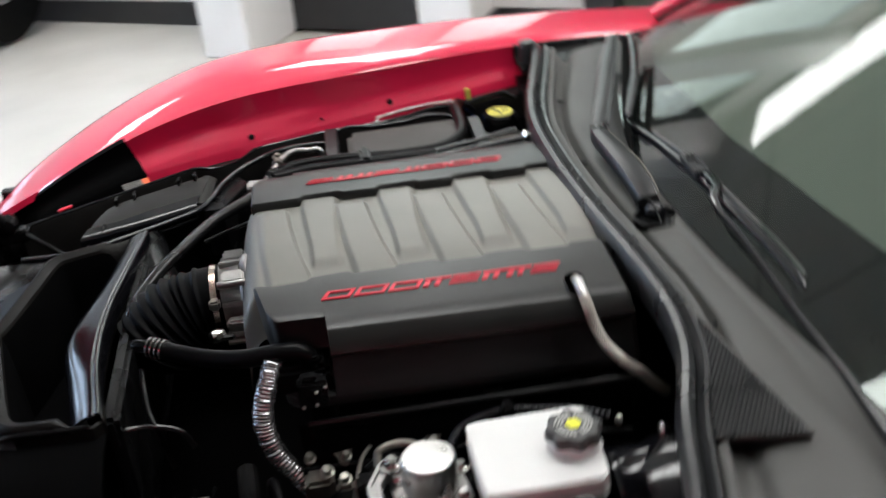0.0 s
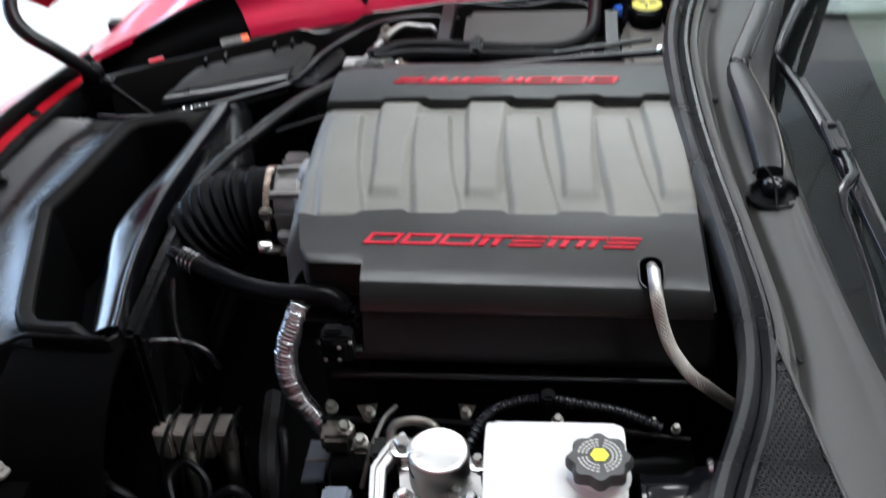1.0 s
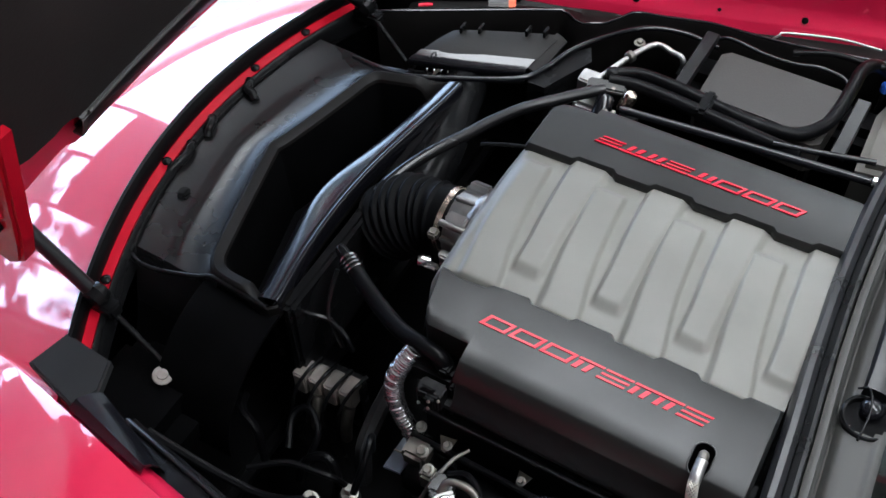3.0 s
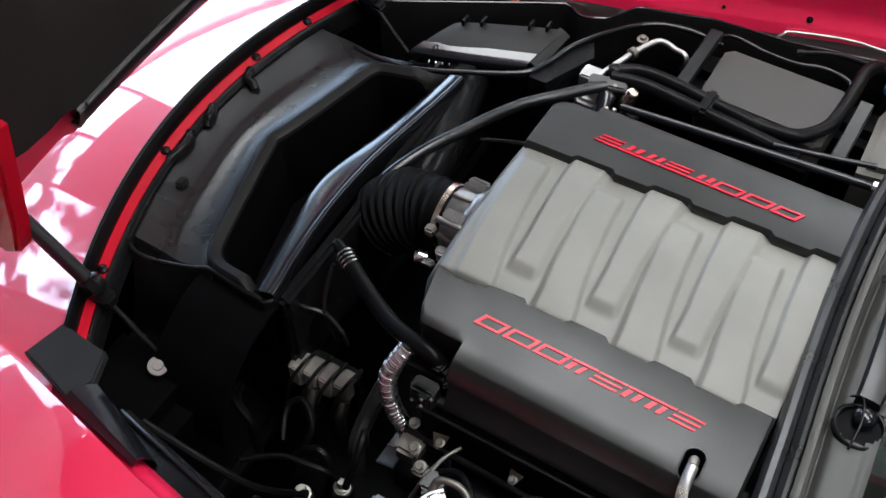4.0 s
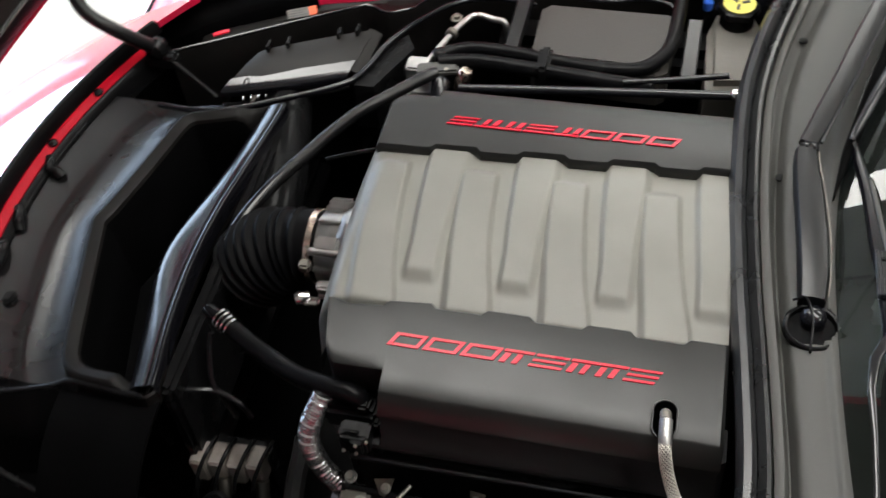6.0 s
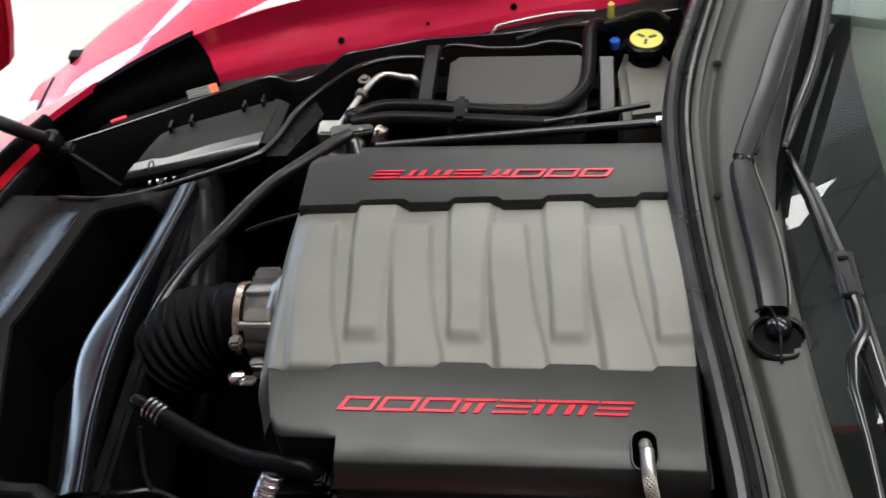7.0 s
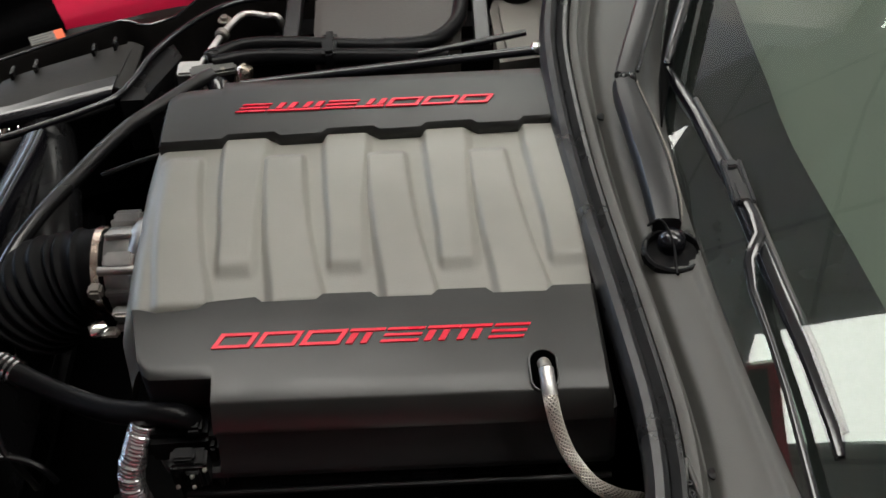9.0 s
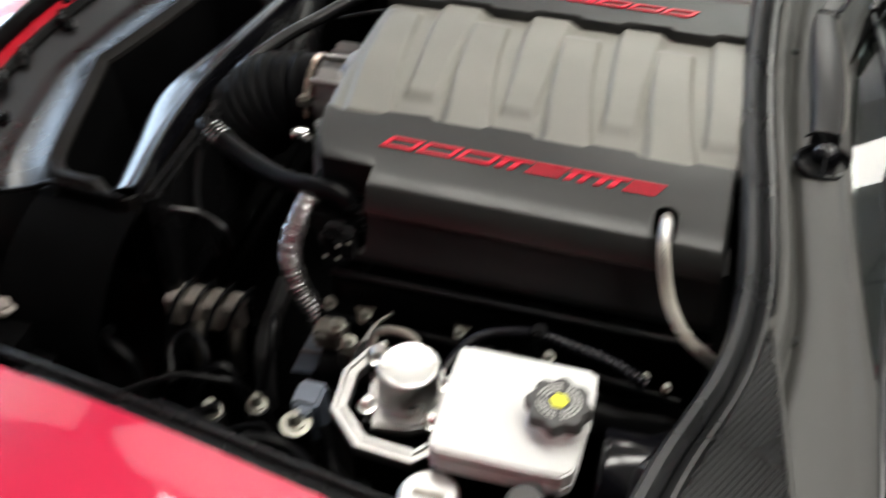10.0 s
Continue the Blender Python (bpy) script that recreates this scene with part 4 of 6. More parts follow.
# Cover flank under the near bank, and the same on the far bank.
for s in (-1, 1):
    rings = []
    for x, e in ((-0.208, 0.03), (-0.205, 0.018), (-0.198, 0.008), (-0.188, 0.002), (-0.176, 0.0), (-0.148, 0.0), (-0.146, 0.0), (-0.10, 0.0), (0.0, 0.0), (0.15, 0.0), (0.215, 0.0), (0.222, 0.006)):
        top = 0.824 if x > -0.147 else 0.774
        rings.append([(x, s * y, min(z, top) + tip(x)) for y, z in ((0.20, 0.824), (0.243 - e, 0.824), (0.2455 - e, 0.81), (0.2485 - e, 0.797), (0.2535 - e, 0.784), (0.2575 - e, 0.773), (0.2575 - e, 0.764), (0.253 - e, 0.757), (0.244 - e, 0.752), (0.20, 0.750))])
    part("bank_flank", loft(bmesh.new(), rings), FLANK, engine, "smooth black flank below the bank cover")
    part("flank_bead", hose([(-0.185, s * 0.258, 0.744), (0.0, s * 0.258, 0.740), (0.22, s * 0.258, 0.735)], 0.0032, 8, 2), SATIN, engine)
    part("flank_skirt", boxed((-0.185, min(s * 0.236, s * 0.247), 0.697), (0.22, max(s * 0.236, s * 0.257), 0.737), 0.003), BLACK, engine)
    part("rocker_cover", boxed((-0.20, min(s * 0.15, s * 0.25), 0.60), (0.22, max(s * 0.15, s * 0.245), 0.745), 0.02), SHADE, engine)

# Mounting dome and bolts in the cut corner of the near cover.
bm = bmesh.new()
box(bm, (-0.215, -0.242, 0.775), (-0.15, -0.205, 0.812), 0.006)
box(bm, (-0.175, -0.240, 0.812), (-0.160, -0.222, 0.822), 0.003)
box(bm, (-0.158, -0.246, 0.735), (-0.148, -0.215, 0.80), 0.003)
part("coil_bracket", bm, SHADE, engine, "black coil bracket in the cover's cut corner")
bm = boxed((-0.190, -0.268, 0.770), (-0.156, -0.246, 0.806), 0.003)
box(bm, (-0.176, -0.272, 0.776), (-0.162, -0.266, 0.800), 0.0015)
box(bm, (-0.186, -0.264, 0.806), (-0.166, -0.250, 0.812), 0.002)
part("coil_plug", bm, BLACK, engine, "black latched coil plug")
for x, y, z in ((-0.170, -0.2735, 0.780), (-0.169, -0.2735, 0.797), (-0.186, -0.2695, 0.776), (-0.1575, -0.2695, 0.800)):
    part("plug_pin", turned([(0.0022, -0.003), (0.0022, 0), (0.0001, 0.001)], (x, y, z), (0, -0.8, 0.6), 10), ZINC, engine, "tiny bright pin" if z == 0.780 else "")

# Zinc bolts, lugs and pressed tabs along the exhaust side of the near bank.
for x, y, r in ((-0.191, -0.258, 0.0055), (-0.147, -0.266, 0.0045), (-0.172, -0.289, 0.0065), (-0.152, -0.308, 0.006), (-0.041, -0.265, 0.0045), (0.059, -0.275, 0.005), (0.161, -0.278, 0.004), (0.184, -0.286, 0.004)):
    part("flange_bolt", bolt((x, y, 0.692), r, 0.012, (0, -0.35, 0.94), 1.35), ZINC, engine)
for x, y, w, turn in ((-0.150, -0.263, 0.012, 10), (-0.041, -0.262, 0.010, -8)):
    m = Matrix.Translation((x, y, 0.690)) @ Matrix.Rotation(radians(turn), 4, "Z") @ Matrix.Rotation(radians(25), 4, "X")
    bm = prismed([(-w, 0.009), (w, 0.009), (w * 0.45, -0.009), (0.0, -0.012), (-w * 0.45, -0.009)], 0, 0.003, 0.001, m)
    part("heat_shield_tab", bm, SMOKED, engine, "pressed metal heat shield tab")
bm = bmesh.new()
box(bm, (-0.20, -0.30, 0.66), (-0.165, -0.268, 0.687), 0.005)
box(bm, (-0.163, -0.318, 0.655), (-0.142, -0.298, 0.688), 0.004)
part("lug_bracket", bm, DULL, engine, "dull cast lug bracket")
part("shield_rail", hose([(-0.20, -0.268, 0.684), (-0.05, -0.272, 0.684), (0.10, -0.279, 0.683), (0.20, -0.290, 0.68)], 0.005, 10, 6), BLACK, engine)
part("oil_pipe", hose([(-0.118, -0.262, 0.70), (-0.13, -0.285, 0.70), (-0.14, -0.32, 0.69), (-0.15, -0.345, 0.66)], 0.003, 8, 6), DULL, engine)
rings = []
for i in range(23):
    x = -0.19 + i * 0.018
    r = 0.028 + 0.004 * math.sin(i * 1.3)
    rings.append([(x, -0.29 + r * math.cos(a), 0.63 + r * math.sin(a)) for a in (2 * math.pi * k / 14 for k in range(14))])
part("exhaust_manifold", loft(bmesh.new(), rings), SHADE, engine, "dark heat-shielded exhaust manifold")

# ---------------------------------------------------------------- throttle body and intake hose
AX_Y, AX_Z = 0.004, 0.786
thr = thing("throttle_body", "cast aluminium throttle body on the manifold's nose", "throttle body", (-0.255, AX_Y, AX_Z - 0.05))
part("housing", turned([(0.040, 0.026), (0.056, 0.028), (0.058, 0.022), (0.056, 0.014), (0.050, 0.008), (0.048, -0.012), (0.046, -0.02), (0.036, -0.022)], (-0.264, AX_Y, AX_Z), (1, 0, 0), 36), THROTTLE, thr)
part("manifold_nose", turned([(0.052, 0.034), (0.058, 0.030), (0.060, 0.018), (0.058, 0.008), (0.054, 0.002), (0.046, 0.001)], (-0.256, AX_Y, AX_Z - 0.006), (1, 0, 0), 40), MANIFOLD, engine, "rounded grey nose of the manifold")
for a in range(10):
    t = 2 * math.pi * a / 10
    m = Matrix.Translation((-0.264, AX_Y, AX_Z)) @ Matrix.Rotation(t, 4, "X")
    part("rib", boxed((-0.018, -0.003, 0.046), (0.010, 0.003, 0.055), 0.0012, m), THROTTLE, thr)
for a in (135, 225, 315):
    t = radians(a)
    part("stud", hose([(-0.284, AX_Y + 0.062 * math.cos(t), AX_Z + 0.062 * math.sin(t)), (-0.245, AX_Y + 0.062 * math.cos(t), AX_Z + 0.062 * math.sin(t))], 0.005, 10, 1, False), THROTTLE, thr)
for a in (35, 100, 168, 245, 320):
    t = radians(a)
    m = Matrix.Translation((-0.262, AX_Y, AX_Z)) @ Matrix.Rotation(t, 4, "X")
    part("boss", boxed((-0.016, -0.009, 0.050), (0.014, 0.009, 0.064), 0.003, m), ALU, thr, "bright cast boss" if a == 35 else "")
bm = turned([(0.008, 0), (0.010, 0.012), (0.008, 0.018)], (-0.285, -0.066, 0.772), (-0.8, -0.4, 0.1), 14)
box(bm, (-0.298, -0.078, 0.766), (-0.270, -0.066, 0.776), 0.003)
part("sensor", bm, STEEL, thr, "bright metal sensor housing")
duct = thing("intake_hose", "black corrugated rubber intake hose with metal clamp", "hose", (-0.36, -0.02, 0.70))
path = [(-0.282, AX_Y, AX_Z), (-0.306, AX_Y, AX_Z - 0.001), (-0.327, AX_Y - 0.001, AX_Z - 0.006), (-0.349, AX_Y - 0.004, AX_Z - 0.016), (-0.369, AX_Y - 0.008, AX_Z - 0.031), (-0.386, AX_Y - 0.012, AX_Z - 0.050)]


def corrugated(t):
    """Plain collar by the clamp with two raised rings, then wide ribs."""
    if t < 0.40:
        return 0.0465 + 0.0035 * math.exp(-((t - 0.24) / 0.02) ** 2) + 0.0045 * math.exp(-((t - 0.36) / 0.025) ** 2)
    return lerp(0.049, 0.057, step(0.40, 0.6, t)) + 0.0030 * math.sin((t - 0.40) * 68)


part("bellows", hose(path, corrugated, 32, 36), BELLOWS, duct)
part("clamp", turned([(0.0468, -0.0045), (0.0485, -0.004), (0.0485, 0.004), (0.0468, 0.0045)], (-0.292, AX_Y, AX_Z), (1, 0, 0), 36), CLAMP, duct, "brassy steel hose clamp")
part("clamp_screw", boxed((-0.299, -0.052, 0.798), (-0.284, -0.036, 0.812), 0.003), DULL, duct)

# ---------------------------------------------------------------- hoses on the near side
def hose_thing(name, label, pts, r, mat, base=None, n=12, per=8):
    t = thing(name, label, "hose", base or pts[-1])
    part("hose_body", hose(pts, r, n, per), mat, t)
    return t


h1 = hose_thing("breather_hose", "short black breather hose with a steel spring clip", [(-0.362, -0.146, 0.815), (-0.325, -0.168, 0.812), (-0.285, -0.190, 0.812), (-0.245, -0.210, 0.818), (-0.205, -0.222, 0.826), (-0.178, -0.226, 0.824), (-0.166, -0.227, 0.80)], 0.0115, HOSE)
for k in range(4):
    p = Vector((-0.364, -0.145, 0.8152)).lerp(Vector((-0.347, -0.155, 0.8138)), k / 3)
    part("spring_clip", turned([(0.0116, -0.0018), (0.0138, -0.0014), (0.0138, 0.0014), (0.0116, 0.0018)], p, (0.86, -0.5, -0.05), 20), STEEL, h1, "bright spring clip" if k == 0 else "")
part("nipple", turned([(0.009, 0), (0.009, 0.02), (0.007, 0.028)], (-0.362, -0.146, 0.815), (-0.86, 0.5, 0.0), 14), BLACK, h1)


def crinkle(t):
    return 0.0125 + 0.0005 * math.sin(t * 260) + 0.0004 * math.sin(t * 71 + 1) + 0.0003 * math.sin(t * 167)


hose_thing("foil_hose", "crinkled silver foil-wrapped hose", [(-0.214, -0.223, 0.818), (-0.224, -0.232, 0.795), (-0.235, -0.243, 0.765), (-0.236, -0.250, 0.735), (-0.226, -0.255, 0.70), (-0.205, -0.260, 0.668), (-0.188, -0.265, 0.645)], crinkle, FOIL, n=20, per=50)
hose_thing("lower_hose", "black hose running down beside the engine", [(-0.19, -0.265, 0.648), (-0.17, -0.275, 0.61), (-0.165, -0.28, 0.55), (-0.165, -0.28, 0.42)], 0.012, HOSE)


def braid_line():
    t = thing("braided_line", "braided stainless steel line leaving the cover", "hose", (0.228, -0.295, 0.72))
    pts = [(0.1565, -0.240, 0.855), (0.158, -0.253, 0.847), (0.163, -0.263, 0.826), (0.171, -0.274, 0.805), (0.181, -0.286, 0.793), (0.193, -0.296, 0.782), (0.209, -0.298, 0.768), (0.227, -0.290, 0.745), (0.247, -0.278, 0.72)]
    path = smooth_path(pts, 16)
    bm = bmesh.new()
    tube(bm, pts, 0.0057, 12, 8)
    core = part("core", bm, CAPGREY, t)
    bm = bmesh.new()
    for hand in (1, -1):
        for s in range(10):
            line, up = [], None
            for i, p in enumerate(path):
                d = (path[min(i + 1, len(path) - 1)] - path[max(i - 1, 0)]).normalized()
                up = d.orthogonal().normalized() if up is None else (up - d * up.dot(d)).normalized()
                a = hand * i * 0.19 + s * 2 * math.pi / 10
                line.append(p + (up * math.cos(a) + d.cross(up) * math.sin(a)) * 0.0060)
            tube(bm, line, 0.00085, 5, 1, False)
    tagged(part("braid", bm, BRAID, t, "woven steel braid"), kind="stuff")
    part("collar", hose([(0.156, -0.223, 0.8595), (0.1565, -0.240, 0.8555), (0.1575, -0.247, 0.8515)], 0.0070, 16, 3), ALU, t, "bright crimped collar")
    part("elbow", hose([(0.155, -0.213, 0.845), (0.155, -0.215, 0.857), (0.1555, -0.224, 0.8595)], 0.0062, 12, 4), DULL, t)
    slot = [(0.0125 * math.cos(a), (0.0115 if math.sin(a) > 0 else 0.013) * math.sin(a) + (0.007 if math.sin(a) > 0 else -0.010)) for a in (2 * math.pi * k / 28 for k in range(28))]
    m = Matrix.Translation((0.1545, -0.2175, 0.8536)) @ Matrix.Rotation(radians(13), 4, "X")
    part("slot", prismed(slot, 0, 0.0018, 0, m), HOLE, t, "dark oval slot in the cover", smooth=False)
    rim = [m @ Vector((x, y, 0.0012)) for x, y in slot]
    part("slot_rim", hose(rim + [rim[0]], 0.0011, 6, 1, False), COVER, t)


braid_line()

# ---------------------------------------------------------------- brake parts, near side
def dense_loop(poly, per):
    """Closed outline with softened corners."""
    path = smooth_path([(*poly[-1], 0), *((x, y, 0) for x, y in poly), (*poly[0], 0), (*poly[1], 0)], per)
    return [(p.x, p.y) for p in path[per:per * (len(poly) + 1)]]


res = thing("brake_reservoir", "white plastic brake fluid reservoir with dark cap", "reservoir", (0.055, -0.43, 0.70))
outline = [(-0.012, -0.372), (-0.004, -0.364), (0.112, -0.366), (0.121, -0.374), (0.118, -0.482), (0.110, -0.492), (-0.002, -0.490), (-0.010, -0.481)]
rounded = [tuple(p) for p in dense_loop([(-0.012, -0.378), (-0.004, -0.366), (0.014, -0.3645), (0.098, -0.3655), (0.114, -0.368), (0.121, -0.382), (0.119, -0.47), (0.113, -0.487), (0.098, -0.4915), (0.014, -0.4905), (-0.004, -0.4885), (-0.0105, -0.474)], 5)]
part("tank", prismed(rounded, 0.759, 0.788, 0.009), TANK, res)
part("tank_foot", prismed([(lerp(x, 0.055, 0.12), lerp(y, -0.43, 0.12)) for x, y in outline], 0.68, 0.759), SHADE, res)
part("tank_seam", hose([(x, y, 0.7695) for x, y in rounded + rounded[:1]], 0.0009, 6, 1, False), TANK, res)
CAP = Vector((0.094, -0.432, 0.789))
rings = []
for r, h in ((0.0255, 0.0105), (0.0285, 0.0125), (0.0285, 0.0205), (0.026, 0.0245), (0.020, 0.0255), (0.002, 0.0255)):
    rings.append([CAP + Vector(((r + (0.0022 if r > 0.022 else 0) * math.cos(8 * a)) * math.cos(a), (r + (0.0022 if r > 0.022 else 0) * math.cos(8 * a)) * math.sin(a), h)) for a in (2 * math.pi * k / 64 for k in range(64))])
part("filler_neck", turned([(0.030, -0.002), (0.0275, 0.001), (0.024, 0.004), (0.0235, 0.0105)], CAP, n=32), TANK, res, "white filler neck")
cap = part("cap", loft(bmesh.new(), rings), CAPGREY, res, "dark lobed screw cap with ring of print")
for rr in (0.012, 0.0155, 0.019):
    bm = bmesh.new()
    for k in range(26):
        a = 2 * math.pi * k / 26
        if k % 7 == 6:
            continue
        m = Matrix.Translation(CAP + Vector((0, 0, 0.0256))) @ Matrix.Rotation(a, 4, "Z")
        box(bm, (rr - 0.001, -0.0011 * rr / 0.012, 0), (rr + 0.001, 0.0011 * rr / 0.012, 0.0005), 0, m)
    part("print_ring", bm, CAPMARK, cap, "ring of pale unreadable print bars", smooth=False)
bm = turned([(0.0085, 0), (0.0085, 0.0012), (0.0001, 0.0012)], CAP + Vector((0, 0, 0.0256)), n=6)
mark = part("cap_mark", bm, YELLOW, cap, "yellow hexagonal cap mark", smooth=False)
part("filler_cap_small", turned([(0.016, 0), (0.018, 0.003), (0.018, 0.012), (0.014, 0.016), (0.0001, 0.016)], (0.083, -0.512, 0.76), n=20), CAPGREY, res, "second small dark cap")

mc = thing("brake_booster_pump", "bright machined cylinder on a cast bracket", "brake pump", (-0.058, -0.39, 0.68))
part("cylinder", turned([(0.0305, -0.048), (0.0305, -0.0035), (0.0300, -0.001), (0.0287, 0.0005), (0.0270, 0.001), (0.0262, 0.0008), (0.0001, 0.0008)], (-0.058, -0.389, 0.771), n=48), CAN, mc, "bright steel cylinder can")
part("flange", prismed([(-0.058 + 0.043 * math.cos(a) * (1.15 if k % 2 else 0.95), -0.392 + 0.043 * math.sin(a) * (1.15 if k % 2 else 0.95)) for k, a in ((k, 2 * math.pi * k / 8 + 0.3) for k in range(8))], 0.718, 0.730, 0.003), ALU, mc)
for a in (30, 150, 215, 320):
    part("pump_bolt", bolt((-0.058 + 0.042 * math.cos(radians(a)), -0.392 + 0.042 * math.sin(radians(a)), 0.730), 0.006, 0.012), STEEL, mc)
frame_pts = [(-0.020, -0.452, 0.735), (-0.032, -0.465, 0.735), (-0.084, -0.462, 0.737), (-0.117, -0.430, 0.738), (-0.120, -0.384, 0.740), (-0.106, -0.356, 0.742), (-0.094, -0.344, 0.742)]
bm = bmesh.new()
for dz, w in ((0, 0.006),):
    path = [Vector(p) for p in frame_pts]
    rings = []
    for i, p in enumerate(path):
        d = (path[min(i + 1, len(path) - 1)] - path[max(i - 1, 0)]).normalized()
        nrm = Vector((-d.y, d.x, 0))
        rings.append([p + nrm * a + Vector((0, 0, h)) for a, h in ((-0.008, -0.012), (0.008, -0.012), (0.008, -0.001), (0.007, 0.0), (0.003, 0.0), (0.002, -0.003), (-0.002, -0.003), (-0.003, 0.0), (-0.007, 0.0), (-0.008, -0.001))])
    loft(bm, rings)
part("cast_bracket", bm, ALU, mc, "angular cast bracket with a grooved edge")
part("strut_tower_bolt", bolt((-0.097, -0.362, 0.742), 0.008, 0.014), STEEL, mc)
part("loop_bracket", hose([(-0.112, -0.348, 0.735), (-0.108, -0.335, 0.747), (-0.085, -0.331, 0.75), (-0.066, -0.338, 0.747), (-0.07, -0.352, 0.737)], 0.005, 10), DULL, mc)
part("pump_body", boxed((-0.10, -0.43, 0.60), (-0.018, -0.35, 0.718), 0.01), SHADE, mc)
lid = thing("strut_top_cap", "round grey metal cap on the strut tower", "cap", (-0.002, -0.515, 0.72))
part("disc", turned([(0.026, 0), (0.028, 0.004), (0.028, 0.01), (0.024, 0.014), (0.012, 0.013), (0.0001, 0.013)], (-0.002, -0.515, 0.742), n=32), ALU, lid)
part("recess_bar", boxed((-0.016, -0.519, 0.754), (0.012, -0.511, 0.757), 0.001, None), DULL, lid)
part("stem", turned([(0.012, 0), (0.012, 0.03)], (-0.002, -0.515, 0.714), n=14), SHADE, lid)

booster = thing("brake_booster", "glossy black brake booster drum with a steel pipe", "brake booster", (0.2, -0.45, 0.55))
part("drum", turned([(0.02, -0.06), (0.085, -0.05), (0.10, -0.02), (0.10, 0.02), (0.06, 0.06)], (0.215, -0.44, 0.66), (1, 0, 0), 36), GLOSS, booster)
part("barrel", turned([(0.030, -0.031), (0.049, -0.028), (0.050, -0.024), (0.0485, -0.021), (0.0485, 0.018), (0.050, 0.021), (0.050, 0.025), (0.044, 0.028), (0.030, 0.029)], (0.164, -0.418, 0.700), (1, 0, 0), 40), GLOSS, booster, "glossy black barrel with rolled rims")
part("barrel_collar", turned([(0.050, 0.0), (0.0525, 0.001), (0.0525, 0.006), (0.050, 0.007)], (0.194, -0.418, 0.700), (1, 0, 0), 40), BLACK, booster)
part("push_end", turned([(0.008, 0), (0.010, 0.004), (0.006, 0.012)], (0.20, -0.390, 0.752), (1, 0, 0), 14), STEEL, booster)

# Plug lead over the near exhaust side.
pl = thing("wiring_conduit", "split corrugated black wiring conduit with shiny coils", "cable", (0.05, -0.33, 0.70))
pts = [(-0.040, -0.352, 0.715), (-0.024, -0.325, 0.733), (-0.008, -0.303, 0.736), (0.016, -0.290, 0.736), (0.045, -0.285, 0.736), (0.085, -0.292, 0.735), (0.128, -0.302, 0.733), (0.165, -0.315, 0.725)]
part("conduit", hose(pts, lambda t: 0.0062 + 0.0009 * math.sin(t * 260), 10, 40), GLOSS, pl)
part("retainer", boxed((0.042, -0.296, 0.716), (0.056, -0.278, 0.748), 0.003), BLACK, pl)

# Ground bolts, connector and cables low on the near side.
def ground_stud(x, y, z, wide=0.012, r=0.0068):
    t = thing("ground_stud", "zinc ground stud with cable lug", "bolt", (x, y, z - 0.04), "ground studs on the inner wing")
    part("stud", bolt((x, y, z), r, 0.018, (0, 0, 1), 1.5), ZINC, t)
    part("washer", turned([(r, 0.0), (wide, 0.0005), (wide, 0.0025), (r, 0.003)], (x, y, z), (0.1, -0.05, 1), 22), ZINC, t)
    part("stud_base", turned([(r * 2.1, -0.045), (r * 2.1, -0.002), (r * 1.4, 0)], (x, y, z), n=16), SHADE, t)


for p in ((-0.281, -0.398, 0.640), (-0.251, -0.353, 0.608), (-0.173, -0.416, 0.676, 0.016)):
    ground_stud(*p)
bi = thing("inner_wing_bolt", "pale round zinc bolt head on dark panel", "bolt", (-0.535, -0.364, 0.66))
part("head", turned([(0.010, -0.01), (0.0145, 0), (0.0135, 0.002), (0.008, 0.0025), (0.0075, 0.0055), (0.0001, 0.0055)], (-0.535, -0.3635, 0.703), (0.22, -0.1, 1), 18), FINS, bi)
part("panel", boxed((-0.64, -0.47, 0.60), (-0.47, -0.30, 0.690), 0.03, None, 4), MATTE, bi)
conn = thing("fuse_connector", "grey finned electrical connector block with cables", "connector", (-0.365, -0.215, 0.56))
bm = bmesh.new()
for k in range(4):
    p = Vector((-0.408, -0.222, 0.628)).lerp(Vector((-0.338, -0.212, 0.618)), k / 3)
    part("fin", boxed((p.x - 0.0108, p.y - 0.020, p.z - 0.045), (p.x + 0.0105, p.y + 0.014, p.z), 0.0025), FINS, conn, "grey metal fin" if k == 0 else "")
    if k in (1, 3):
        part("terminal", hose([(p.x + 0.008, p.y - 0.020, p.z - 0.030), (p.x + 0.010, p.y - 0.034, p.z - 0.048), (p.x + 0.010, p.y - 0.040, p.z - 0.085)], 0.009, 12, 5), DULL, conn, "dull grey terminal barrel")
    tube(bm, [(p.x + 0.016, p.y + 0.02, p.z + 0.004), (p.x + 0.010, p.y - 0.01, p.z + 0.004), (p.x + 0.002, p.y - 0.034, p.z - 0.02), (p.x - 0.004, p.y - 0.042, p.z - 0.08), (p.x - 0.004, p.y - 0.03, p.z - 0.2)], 0.0028, 8, 5)
part("lead", bm, BLACK, conn, "black leads out of the connector")
part("block", boxed((-0.415, -0.215, 0.50), (-0.325, -0.185, 0.61), 0.006), BLACK, conn)
blue = thing("blue_plug", "pale blue-grey electrical plug with latch", "connector", (-0.165, -0.395, 0.62))
bm = boxed((-0.185, -0.40, 0.63), (-0.155, -0.365, 0.69), 0.004)
box(bm, (-0.178, -0.408, 0.65), (-0.162, -0.398, 0.685), 0.002)
part("shell", bm, BLUEGREY, blue)
part("lead", hose([(-0.17, -0.38, 0.64), (-0.175, -0.36, 0.58), (-0.19, -0.33, 0.50)], 0.008, 8), BLACK, blue)

random.seed(11)


